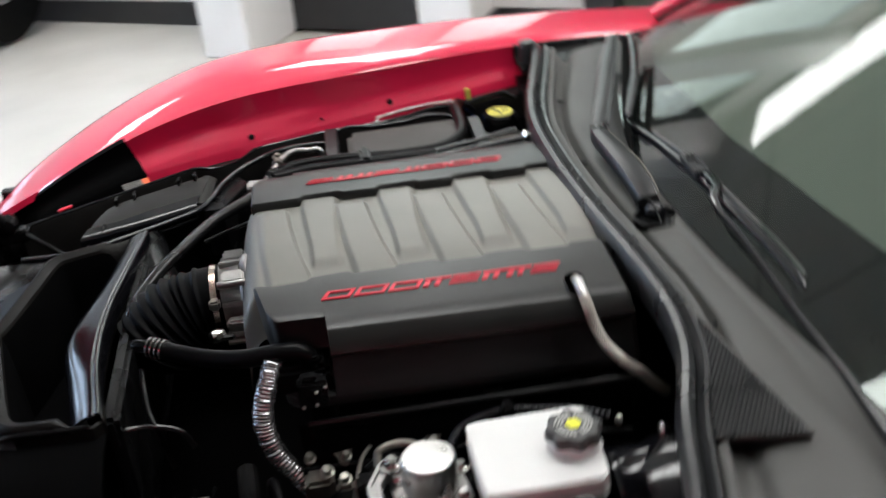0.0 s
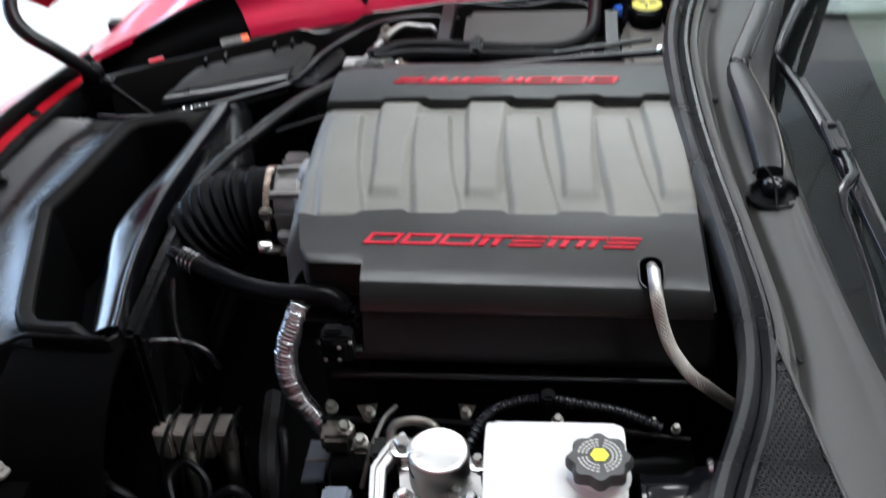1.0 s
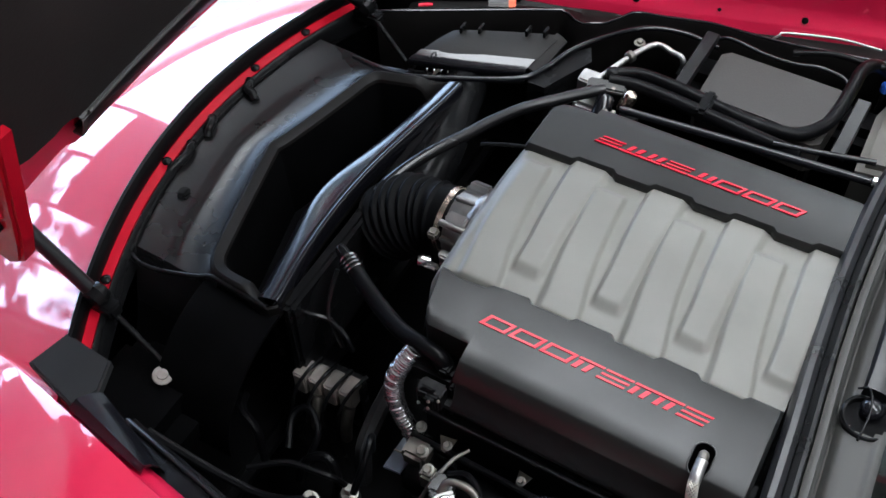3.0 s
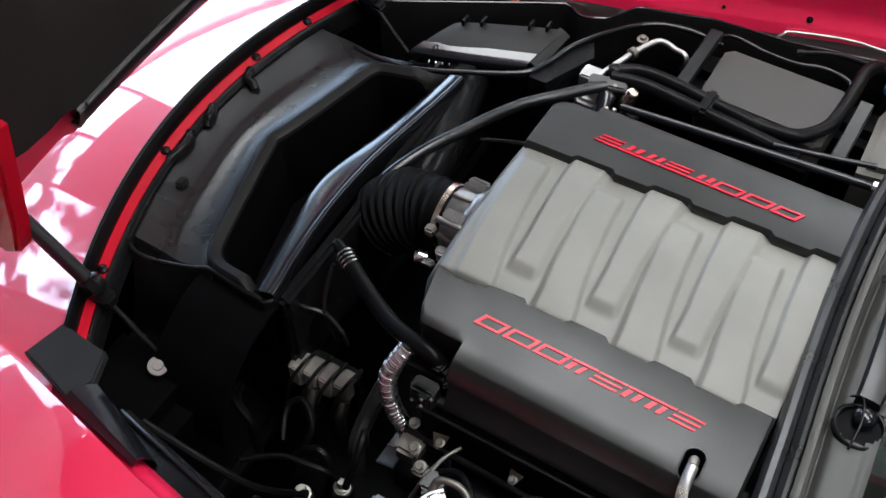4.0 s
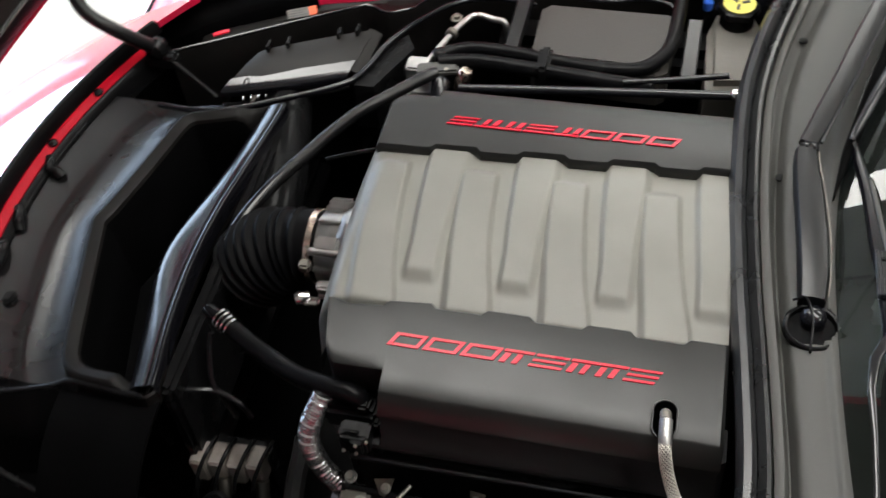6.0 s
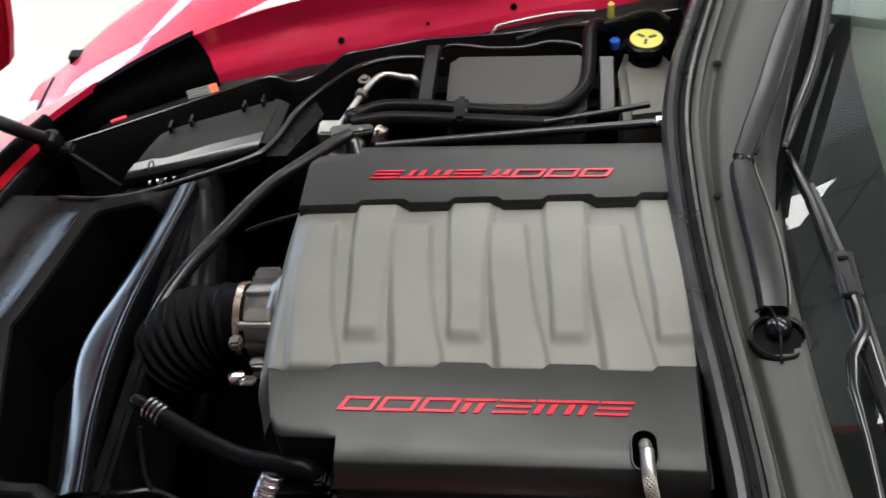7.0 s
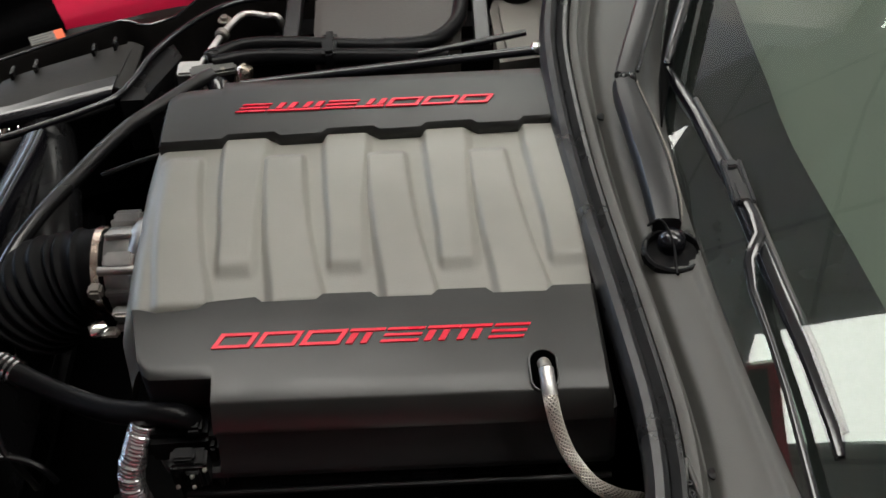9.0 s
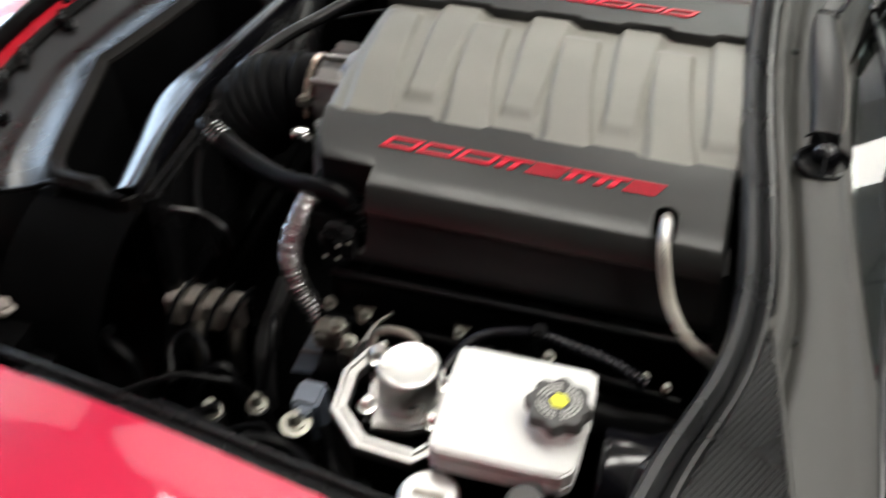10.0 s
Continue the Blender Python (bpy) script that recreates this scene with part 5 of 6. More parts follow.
def cable(pts, r, mat=HOSE, label="thin black cable in the engine bay"):
    t = thing("cable", label, "cable", pts[0], "cables low in the engine bay")
    part("sheath", hose(pts, r, 8, 8), mat, t)


cable([(-0.50, -0.44, 0.70), (-0.40, -0.43, 0.655), (-0.33, -0.42, 0.64), (-0.27, -0.40, 0.655)], 0.006)
cable([(-0.46, -0.30, 0.62), (-0.44, -0.33, 0.64), (-0.41, -0.34, 0.62), (-0.40, -0.35, 0.56)], 0.007)
cable([(-0.34, -0.35, 0.56), (-0.325, -0.345, 0.62), (-0.295, -0.335, 0.64), (-0.275, -0.345, 0.61), (-0.28, -0.355, 0.55)], 0.007)
cable([(-0.23, -0.37, 0.66), (-0.228, -0.34, 0.70), (-0.235, -0.31, 0.71), (-0.245, -0.30, 0.65)], 0.005)
cable([(-0.14, -0.42, 0.69), (-0.12, -0.45, 0.665), (-0.06, -0.50, 0.68), (-0.02, -0.52, 0.69)], 0.006)
cable([(-0.30, -0.46, 0.72), (-0.22, -0.48, 0.725), (-0.12, -0.52, 0.725), (-0.03, -0.55, 0.72)], 0.007)
cable([(-0.375, -0.405, 0.655), (-0.347, -0.384, 0.658), (-0.327, -0.372, 0.658), (-0.299, -0.366, 0.655), (-0.268, -0.358, 0.645), (-0.25, -0.345, 0.60)], 0.0045)
cable([(-0.374, -0.325, 0.58), (-0.39, -0.287, 0.60), (-0.372, -0.27, 0.61), (-0.343, -0.292, 0.60), (-0.343, -0.322, 0.57)], 0.005)
cable([(-0.277, -0.190, 0.64), (-0.275, -0.220, 0.635), (-0.274, -0.245, 0.63), (-0.270, -0.285, 0.61), (-0.268, -0.30, 0.54)], 0.013, FLANK, "thick grey-black hose low in the engine bay")
cable([(-0.21, -0.462, 0.70), (-0.185, -0.455, 0.697), (-0.163, -0.454, 0.69), (-0.132, -0.473, 0.69), (-0.10, -0.50, 0.685)], 0.006)
cable([(-0.245, -0.43, 0.66), (-0.215, -0.425, 0.672), (-0.195, -0.43, 0.67), (-0.18, -0.445, 0.64)], 0.004)
cable([(-0.125, -0.305, 0.70), (-0.10, -0.30, 0.712), (-0.075, -0.315, 0.71), (-0.06, -0.34, 0.70)], 0.005)
lp = thing("latch_plug", "small black latched plug beside the brake pump", "connector", (-0.125, -0.315, 0.66))
bm = boxed((-0.14, -0.335, 0.66), (-0.112, -0.305, 0.70), 0.004)
box(bm, (-0.134, -0.339, 0.672), (-0.118, -0.334, 0.694), 0.0015)
part("shell", bm, PANEL, lp)
part("lead", hose([(-0.126, -0.32, 0.665), (-0.13, -0.325, 0.62), (-0.14, -0.31, 0.55)], 0.006, 8), BLACK, lp)
gp = thing("mounting_plate", "small pale blue-grey plate deep below the foil hose", "plate", (-0.215, -0.27, 0.56))
part("plate", prismed([(-0.230, -0.300), (-0.205, -0.298), (-0.200, -0.240), (-0.228, -0.238)], 0.612, 0.618, 0.0015), BLUEGREY, gp)
part("seam", hose([(-0.229, -0.272, 0.619), (-0.203, -0.270, 0.619)], 0.0015, 6, 1, False), FINS, gp, "pale raised seam")
part("stay", boxed((-0.222, -0.275, 0.54), (-0.208, -0.262, 0.612), 0.003), SHADE, gp)
yb = thing("bracket_wire", "thin dark branched wire bracket", "bracket", (-0.37, -0.19, 0.66))
part("arm", hose([(-0.418, -0.206, 0.741), (-0.395, -0.201, 0.739), (-0.373, -0.194, 0.732), (-0.343, -0.201, 0.724), (-0.330, -0.205, 0.70)], 0.0036, 8), SATIN, yb)
part("post", hose([(-0.381, -0.150, 0.79), (-0.381, -0.165, 0.774), (-0.379, -0.183, 0.75), (-0.373, -0.194, 0.732)], 0.0036, 8), SATIN, yb)
part("foot", hose([(-0.372, -0.192, 0.732), (-0.365, -0.185, 0.66)], 0.0036, 8, 1, False), SATIN, yb)

# Wing rail along the near side.
rows = []
for i in range(13):
    x = -0.50 + i * 0.06
    yi, zl = inner_y(x), table(LOWZ, x)
    rise = (table(CREST_NEAR, x) - zl) * step(-0.46, -0.40, x)
    rows.append([(x, -yi - 0.010 * step(-0.46, -0.40, x), zl - 0.008 + 0.22 * rise), (x, -yi + 0.002, zl - 0.008 + 0.12 * rise), (x, -yi + 0.006, zl - 0.010), (x, -yi + 0.03, zl - 0.018), (x, -yi + 0.045, zl - 0.03), (x, -yi + 0.05, zl - 0.12)])
part("bay_ledge", sheet(bmesh.new(), rows, 0.006), BLACK, car, "black moulded ledge along the near wing")
part("ledge_edge", hose([Vector(r[3]) + Vector((0, 0.004, 0.001)) for r in rows], 0.0035, 8, 3), PANEL, car, "rounded edge of the black ledge")

# ---------------------------------------------------------------- radiator cover with its deep duct
cover = thing("radiator_cover", "satin black radiator cover with a deep air duct", "air duct", (-0.53, 0.0, 0.60))
MOUTH = [(-0.520, -0.229), (-0.540, -0.215), (-0.552, -0.186), (-0.575, -0.095), (-0.594, -0.017), (-0.598, 0.004), (-0.591, 0.026), (-0.575, 0.09), (-0.561, 0.152), (-0.552, 0.192), (-0.540, 0.211), (-0.515, 0.220), (-0.47, 0.233), (-0.432, 0.246), (-0.416, 0.249), (-0.430, 0.130), (-0.445, 0.030), (-0.448, -0.060), (-0.443, -0.150), (-0.429, -0.234), (-0.475, -0.233)]


def ring_at(poly, grow, z):
    """Closed outline moved outward along its normals."""
    n = len(poly)
    turn = 1 if sum(poly[i][0] * poly[(i + 1) % n][1] - poly[(i + 1) % n][0] * poly[i][1] for i in range(n)) > 0 else -1
    out = []
    for i, p in enumerate(poly):
        d = (Vector(poly[(i + 2) % n]) - Vector(poly[i - 2])).normalized() * turn
        out.append((p[0] + d.y * grow, p[1] - d.x * grow, z))
    return out


def dense(poly, per=6):
    """Closed outline, rounded."""
    n, out = len(poly), []
    for i in range(n):
        p0, p1, p2, p3 = (Vector(poly[(i + k) % n]) for k in (-1, 0, 1, 2))
        for k in range(per):
            t = k / per
            out.append(tuple(0.5 * ((2 * p1) + (p2 - p0) * t + (2 * p0 - 5 * p1 + 4 * p2 - p3) * t * t + (3 * p1 - p0 - 3 * p2 + p3) * t ** 3)))
    return out


mouth = dense(MOUTH, 5)


def lip_z(x, y, z):
    return z + 0.012 * (x + 0.52)


def duct_ring(g, z, flat):
    """The duct's section; on the lip's side the flat band round the mouth is left out."""
    out = []
    for (x, y), (gx, gy, _) in zip(mouth, ring_at(mouth, g, 0)):
        w = step(-0.455, -0.475, x)
        out.append((gx, gy, lip_z(gx, gy, lerp(flat, z, w))))
    return out


part("duct_rim", loft(bmesh.new(), [duct_ring(*r) for r in ((0.0085, 0.755, 0.755), (0.0080, 0.772, 0.770), (0.0068, 0.783, 0.778), (0.004, 0.788, 0.780), (0.0005, 0.7895, 0.778), (-0.003, 0.7885, 0.774), (-0.009, 0.7865, 0.765), (-0.0125, 0.7845, 0.755), (-0.0145, 0.779, 0.745))], True, False), LEDGE, cover, "rounded dark rim round the duct mouth")
# Duct walls and floor: the shade of the depth is in their black.
part("duct", loft(bmesh.new(), [duct_ring(*r) for r in ((-0.0144, 0.7795, 0.745), (-0.0175, 0.765, 0.735), (-0.021, 0.70, 0.70), (-0.023, 0.64, 0.64))], True, False), MATTE, cover, "deep black duct with shade in its colour")
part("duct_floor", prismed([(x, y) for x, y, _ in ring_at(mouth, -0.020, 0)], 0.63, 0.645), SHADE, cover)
# inner rear wall of the duct, its rolled upper edge catching the window light
rows = []
for i in range(47):
    t = i / 46
    y = lerp(-0.234, 0.248, t)
    x = sum(table([(-0.235, -0.428), (-0.15, -0.443), (-0.06, -0.449), (0.03, -0.446), (0.13, -0.431), (0.241, -0.414)], y + 0.012 * k) for k in range(-3, 4)) / 7
    belly = 0.015 * math.exp(-((y + 0.03) / 0.085) ** 2)
    rows.append(smooth_path([(x + 0.0095, y, 0.770), (x + 0.0092, y, 0.786), (x + 0.0072, y, 0.7922), (x + 0.0025, y, 0.7920), (x + 0.0008, y, 0.7903), (x - 0.001, y, 0.7908), (x - 0.006, y, 0.7897), (x - 0.013 - belly * 0.5, y, 0.7868), (x - 0.021 - belly, y, 0.782), (x - 0.028 - belly * 1.1, y, 0.774), (x - 0.034 - belly, y, 0.757), (x - 0.04, y, 0.70)], 3))
part("duct_lip", sheet(bmesh.new(), rows, 0.004), GLOSS, cover, "rolled duct lip catching blue light")
# sloping panel between the duct and the front flange
rows = []
for i in range(34):
    y = -0.42 + i * 0.675 / 33
    drop = 0.19 * (max(0.0, -0.250 - y) / 0.17) ** 0.55
    xi = sum(table([(-0.24, -0.510), (-0.229, -0.520), (-0.215, -0.540), (-0.186, -0.552), (-0.095, -0.575), (-0.017, -0.594), (0.004, -0.598), (0.026, -0.591), (0.09, -0.575), (0.152, -0.561), (0.192, -0.552), (0.211, -0.540), (0.235, -0.505), (0.25, -0.49)], y + 0.006 * k) for k in range(-2, 3)) / 5 - 0.0085
    xo = x_out(y) + 0.033
    rows.append([(lerp(xi, xo, v), y, 0.779 - drop + table([(0, -0.0050), (0.05, -0.0080), (0.12, -0.0115), (0.2, -0.0148), (0.3, -0.0178), (0.4, -0.0195), (0.5, -0.0200), (0.54, -0.0185), (0.58, -0.0165), (0.75, -0.0150), (1.0, -0.013)], v)) for v in (0, 0.05, 0.12, 0.2, 0.25, 0.3, 0.35, 0.4, 0.46, 0.5, 0.54, 0.58, 0.65, 0.75, 0.9, 1.0)] + [(xo - 0.002, y, 0.74 - drop)])
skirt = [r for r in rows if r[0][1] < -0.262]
part("front_panel", sheet(bmesh.new(), rows[len(skirt) - 1:], 0.005), PANEL, cover, "sloping satin black front panel")
# The same panel's near end, with shade put into its colour.
part("front_skirt", sheet(bmesh.new(), skirt, 0.005), MATTE, cover, "end of the front panel, darkened for shade")
for y, far, tip_y in ((0.095, 0.052, 0.0), (0.0, 0.038, -0.006), (-0.060, 0.030, -0.05)):
    x = x_out(y)
    part("clip_tab", hose([(x + 0.024, y + 0.016, 0.773), (x + 0.031, y + 0.006, 0.776), (x + 0.035, y - 0.004 + 0.2 * tip_y, 0.775), (x + 0.6 * far + 0.012, y + 0.7 * tip_y - 0.004, 0.772), (x + far, y + tip_y - 0.010, 0.766)], 0.0078, 12, 5), BLACK, cover)
part("clip_foot", boxed((-0.676, -0.135, 0.755), (-0.660, -0.115, 0.773), 0.004), BLACK, cover)
part("near_edge", hose([(-0.672, -0.245, 0.766), (-0.650, -0.256, 0.765), (-0.625, -0.256, 0.763), (-0.585, -0.247, 0.764), (-0.553, -0.240, 0.770), (-0.535, -0.236, 0.777), (-0.515, -0.237, 0.780), (-0.475, -0.241, 0.780), (-0.435, -0.243, 0.780)], 0.0038, 12, 6), BLACK, cover, "rolled near edge of the front panel")
part("clip_rail", hose([(x_out(-0.25 + 0.04 * k) + 0.029, -0.25 + 0.04 * k, 0.769) for k in range(12)], 0.0045, 10, 3), BLACK, cover)
part("cross_member", boxed((-0.70, -0.50, 0.42), (-0.45, 0.47, 0.465), 0.015), SHADE, cover)
rows = []
for i in range(13):
    x = -0.545 + i * 0.125 / 12
    rows.append([(x, -0.238 - 0.15 * math.sin(a), 0.62 + 0.145 * math.cos(a)) for a in (k * math.pi / 22 for k in range(12))])
# Shade beside the duct is put into this shroud's black.
part("side_skirt", sheet(bmesh.new(), rows, 0.006), MATTE, cover, "rounded shroud beside the duct, blackened for shade")
part("rear_skirt", boxed((-0.425, -0.23, 0.60), (-0.405, 0.235, 0.776), 0.006), BLACK, cover)

# ---------------------------------------------------------------- air box and far side
ab = thing("air_filter_box", "black ribbed air filter box lid", "air box", (-0.41, 0.37, 0.62))
FRONT = (Vector((-0.514, 0.270, 0.784)), Vector((-0.336, 0.327, 0.788)))
BACK = (Vector((-0.480, 0.350, 0.797)), Vector((-0.316, 0.416, 0.801)))


def lid_pt(u, v, dz=0.0):
    """A place on the lid: u along its front, v from the front edge to the back."""
    return FRONT[0].lerp(FRONT[1], u).lerp(BACK[0].lerp(BACK[1], u), v) + Vector((0, 0, dz + 0.004 * math.sin(math.pi * min(1, max(0, v)))))


part("lid", sheet(bmesh.new(), [[lid_pt(u / 12, v / 8, -0.004 * (abs(u / 6 - 1) ** 6)) for v in range(1, 9)] for u in range(13)], 0.006), LIDTOP, ab, "dusty black sloping lid")
rim_rows = []
for u in range(25):
    a = lid_pt(u / 24, 0.0)
    back = (lid_pt(u / 24, 1.0) - a).normalized()
    bow = 0.004 * math.sin(math.pi * u / 24)
    rim_rows.append([a + back * q - back * (bow if q < 0.005 else 0.0) + Vector((0, 0, z - q * 0.05 * (1 - u / 24))) for q, z in ((0.0245, 0.0005), (0.023, 0.0034), (0.016, 0.0028), (0.008, 0.0021), (0.0, 0.0014), (-0.0035, -0.0010), (-0.005, -0.005), (-0.005, -0.009), (-0.001, -0.011))])
part("lid_rim", sheet(bmesh.new(), rim_rows, 0.002), GLOSS, ab, "glossy rolled front rim")
lower = [lid_pt(0, 0.06), lid_pt(1, 0.06), lid_pt(1, 1), lid_pt(0, 1)]
part("body", loft(bmesh.new(), [[(p.x, p.y, 0.62) for p in lower], [(p.x, p.y, 0.776) for p in lower]]), SHADE, ab)
for k in range(11):
    p = lid_pt(0.03 + 0.094 * k, 0.0)
    part("lid_rib", boxed((p.x - 0.0016, p.y - 0.004, 0.757), (p.x + 0.0016, p.y + 0.008, p.z - 0.008), 0.0008), BLACK, ab)
part("lower_flange", hose([lid_pt(0.0, -0.06, -0.024), lid_pt(0.3, -0.08, -0.024), lid_pt(0.7, -0.08, -0.024), lid_pt(1.0, -0.04, -0.022)], 0.0035, 8, 6), BLACK, ab)
for u in (0.10, 0.27, 0.70, 0.86):
    p = lid_pt(u, 0.97)
    part("lid_fin", boxed((p.x - 0.0022, p.y - 0.008, p.z - 0.004), (p.x + 0.0022, p.y + 0.010, p.z + 0.010), 0.001), BLACK, ab)
part("lid_hook", hose([lid_pt(0.17, 0.02, 0.003), lid_pt(0.17, 0.08, 0.007), lid_pt(0.18, 0.12, 0.006), lid_pt(0.185, 0.11, 0.001)], 0.0011, 8, 4), GLOSS, ab)
rows = [[(-0.338 + 0.012 * t + 0.022 * k, 0.334 + 0.082 * t - 0.002 * k, 0.788 + 0.012 * t - 0.010 * k * k) for k in (0, 0.3, 0.6, 0.9)] for t in (0, 0.35, 0.7, 1)]
part("lid_flap", sheet(bmesh.new(), rows, 0.004), LIDTOP, ab, "sloping end flap of the lid")
for k in range(5):
    p = lid_pt(0.17 + 0.06 * k, -0.04, -0.012)
    part("lid_clip", hose([p, p + Vector((0.001, -0.006, -0.004)), p + Vector((0.002, -0.004, -0.012))], 0.0012, 8, 4), STEEL, ab)
part("clip_stem", hose([lid_pt(0.27, -0.06, -0.014), lid_pt(0.26, -0.16, -0.020), lid_pt(0.25, -0.22, -0.032)], 0.0024, 8, 4), DULL, ab)
ridge = thing("wing_brace", "black pressed brace beside the air box", "brace", (-0.3, 0.40, 0.70))
part("bar", hose([(-0.60, 0.235, 0.778), (-0.55, 0.230, 0.779), (-0.498, 0.235, 0.78), (-0.421, 0.266, 0.782), (-0.338, 0.308, 0.785), (-0.312, 0.347, 0.787), (-0.294, 0.40, 0.788), (-0.26, 0.458, 0.787), (-0.21, 0.512, 0.785), (-0.15, 0.533, 0.782), (-0.09, 0.53, 0.778)], 0.0045, 10), GLOSS, ridge)
part("web", prismed([(-0.325, 0.31), (-0.295, 0.31), (-0.255, 0.40), (-0.27, 0.43), (-0.30, 0.40)], 0.70, 0.782), BLACK, ridge)

st = thing("warning_label", "small white and orange paper label on black ledge", "label", (-0.42, 0.452, 0.768))
lm = pose(-0.440, 0.462, 0.784, 18, 0, 24)
part("paper", boxed((-0.03, -0.008, 0.0), (0.004, 0.008, 0.0012), 0, lm), LABEL_W, st, smooth=False)
part("orange_end", boxed((0.004, -0.008, 0.0), (0.016, 0.008, 0.0012), 0, lm), LABEL_O, st, "orange end", smooth=False)
bm = bmesh.new()
for k in range(3):
    box(bm, (-0.028, -0.0055 + k * 0.0045, 0.0013), (0.001 - 0.006 * (k % 2), -0.0035 + k * 0.0045, 0.0017), 0, lm)
part("print_bar", bm, CAPGREY, st, "unreadable print bars", smooth=False)

# Fuse box with grey lid, straps, silver pipe.
fb = thing("fuse_box", "grey-brown plastic box with chamfered lid", "box", (0.02, 0.44, 0.62))
part("lid", prismed([(-0.078, 0.388), (-0.070, 0.378), (0.106, 0.370), (0.118, 0.380), (0.126, 0.494), (0.116, 0.505), (-0.066, 0.508), (-0.077, 0.498)], 0.74, 0.805, 0.010), GREY_BOX, fb)
part("body", boxed((-0.06, 0.38, 0.60), (0.11, 0.48, 0.74), 0.01), SHADE, fb)
for name, x, y0, y1 in (("strap", -0.107, 0.375, 0.525), ("strap", 0.146, 0.355, 0.485)):
    rows = [[(x - 0.011 + 0.004 * t, lerp(y0, y1, t), 0.806), (x - 0.009 + 0.004 * t, lerp(y0, y1, t), 0.809), (x + 0.009 + 0.004 * t, lerp(y0, y1, t), 0.809), (x + 0.011 + 0.004 * t, lerp(y0, y1, t), 0.806)] for t in (0, 0.3, 0.7, 1)]
    part(name, sheet(bmesh.new(), rows, 0.008), SATIN, fb, "black flat strap")
sp = thing("silver_pipe", "bent bright aluminium coolant pipe", "pipe", (-0.235, 0.37, 0.74))
part("pipe", hose([(-0.228, 0.345, 0.792), (-0.222, 0.363, 0.796), (-0.200, 0.420, 0.80), (-0.182, 0.458, 0.80), (-0.168, 0.467, 0.80), (-0.145, 0.460, 0.80), (-0.125, 0.453, 0.798), (-0.118, 0.45, 0.75)], 0.0048, 12), ALU, sp)
part("union", turned([(0.007, 0), (0.0095, 0.002), (0.0095, 0.01), (0.007, 0.012)], (-0.202, 0.414, 0.80), (0.36, 0.93, 0.0), 14), DULL, sp)

vb2 = thing("valve_bracket", "cast metal valve bracket with black hoses", "valve", (-0.24, 0.36, 0.74))
bm = boxed((-0.253, 0.336, 0.745), (-0.222, 0.366, 0.800), 0.003)
box(bm, (-0.25, 0.315, 0.74), (-0.205, 0.35, 0.77), 0.006)
part("casting", bm, ALU, vb2)
part("cap_plate", boxed((-0.030, -0.012, 0.0), (0.030, 0.012, 0.010), 0.003, pose(-0.204, 0.338, 0.797, 0, 0, 12)), COWL, vb2, "flat dark grey cap plate")
part("solenoid", turned([(0.013, 0), (0.014, 0.004), (0.014, 0.034), (0.010, 0.04)], (-0.198, 0.298, 0.770), (0.0, 0.75, 0.55), 18), GLOSS, vb2, "glossy black solenoid")
part("solenoid", turned([(0.010, 0), (0.011, 0.004), (0.011, 0.03), (0.008, 0.034)], (-0.172, 0.330, 0.775), (0.3, 0.15, 0.9), 16), CLAMP, vb2, "brassy fitting")
part("solenoid", turned([(0.013, 0), (0.014, 0.004), (0.014, 0.022), (0.01, 0.026)], (-0.160, 0.310, 0.77), (0.4, -0.1, 0.9), 16), BLACK, vb2)
for p in ((-0.188, 0.30, 0.785), (-0.175, 0.298, 0.79), (-0.168, 0.335, 0.798), (-0.192, 0.335, 0.80)):
    part("fitting", turned([(0.004, 0), (0.005, 0.002), (0.003, 0.008)], p, (0.1, -0.2, 1), 8), DULL, vb2)

hose_thing("vacuum_hose", "long black vacuum hose from the valve to the duct", [(-0.205, 0.333, 0.800), (-0.222, 0.318, 0.800), (-0.260, 0.277, 0.800), (-0.296, 0.237, 0.800), (-0.324, 0.191, 0.800), (-0.345, 0.148, 0.800), (-0.379, 0.080, 0.798), (-0.406, 0.012, 0.786), (-0.425, -0.06, 0.75)], 0.0092, PANEL)
hose_thing("thin_wire", "thin dark wire leading to the far cover", [(-0.31, 0.128, 0.815), (-0.28, 0.135, 0.822), (-0.245, 0.142, 0.828), (-0.228, 0.145, 0.83)], 0.003, BLACK)
hw = hose_thing("heater_hose", "black heater hose curving round the box", [(-0.215, 0.362, 0.802), (-0.17, 0.382, 0.806), (-0.11, 0.380, 0.808), (-0.05, 0.371, 0.808), (0.02, 0.362, 0.808), (0.08, 0.366, 0.810), (0.112, 0.40, 0.811), (0.122, 0.44, 0.811), (0.126, 0.50, 0.810), (0.128, 0.546, 0.808), (0.141, 0.579, 0.80), (0.165, 0.61, 0.77)], 0.0105, HOSE)
part("end_collar", turned([(0.0108, 0), (0.0122, 0.002), (0.0122, 0.014), (0.0108, 0.016)], (-0.214, 0.3624, 0.8021), (0.91, 0.41, 0.08), 18), BLACK, hw)
part("tape_band", turned([(0.0107, 0), (0.0112, 0.001), (0.0112, 0.012), (0.0107, 0.013)], (0.018, 0.3623, 0.808), (1.0, 0.0, 0.0), 18), BLACK, hw)
hh = hose_thing("coolant_hose", "straight black coolant hose behind the far cover", [(-0.205, 0.352, 0.802), (-0.15, 0.358, 0.805), (-0.05, 0.346, 0.808), (0.06, 0.330, 0.812), (0.10, 0.326, 0.814)], 0.011, HOSE)
part("hose_clip", boxed((-0.063, 0.333, 0.796), (-0.044, 0.386, 0.823), 0.005, None), BLACK, hh, "black moulded hose clip")
fr = thing("fuel_rail_pipe", "thin glossy black pipe behind the far cover", "pipe", (0.0, 0.30, 0.79))
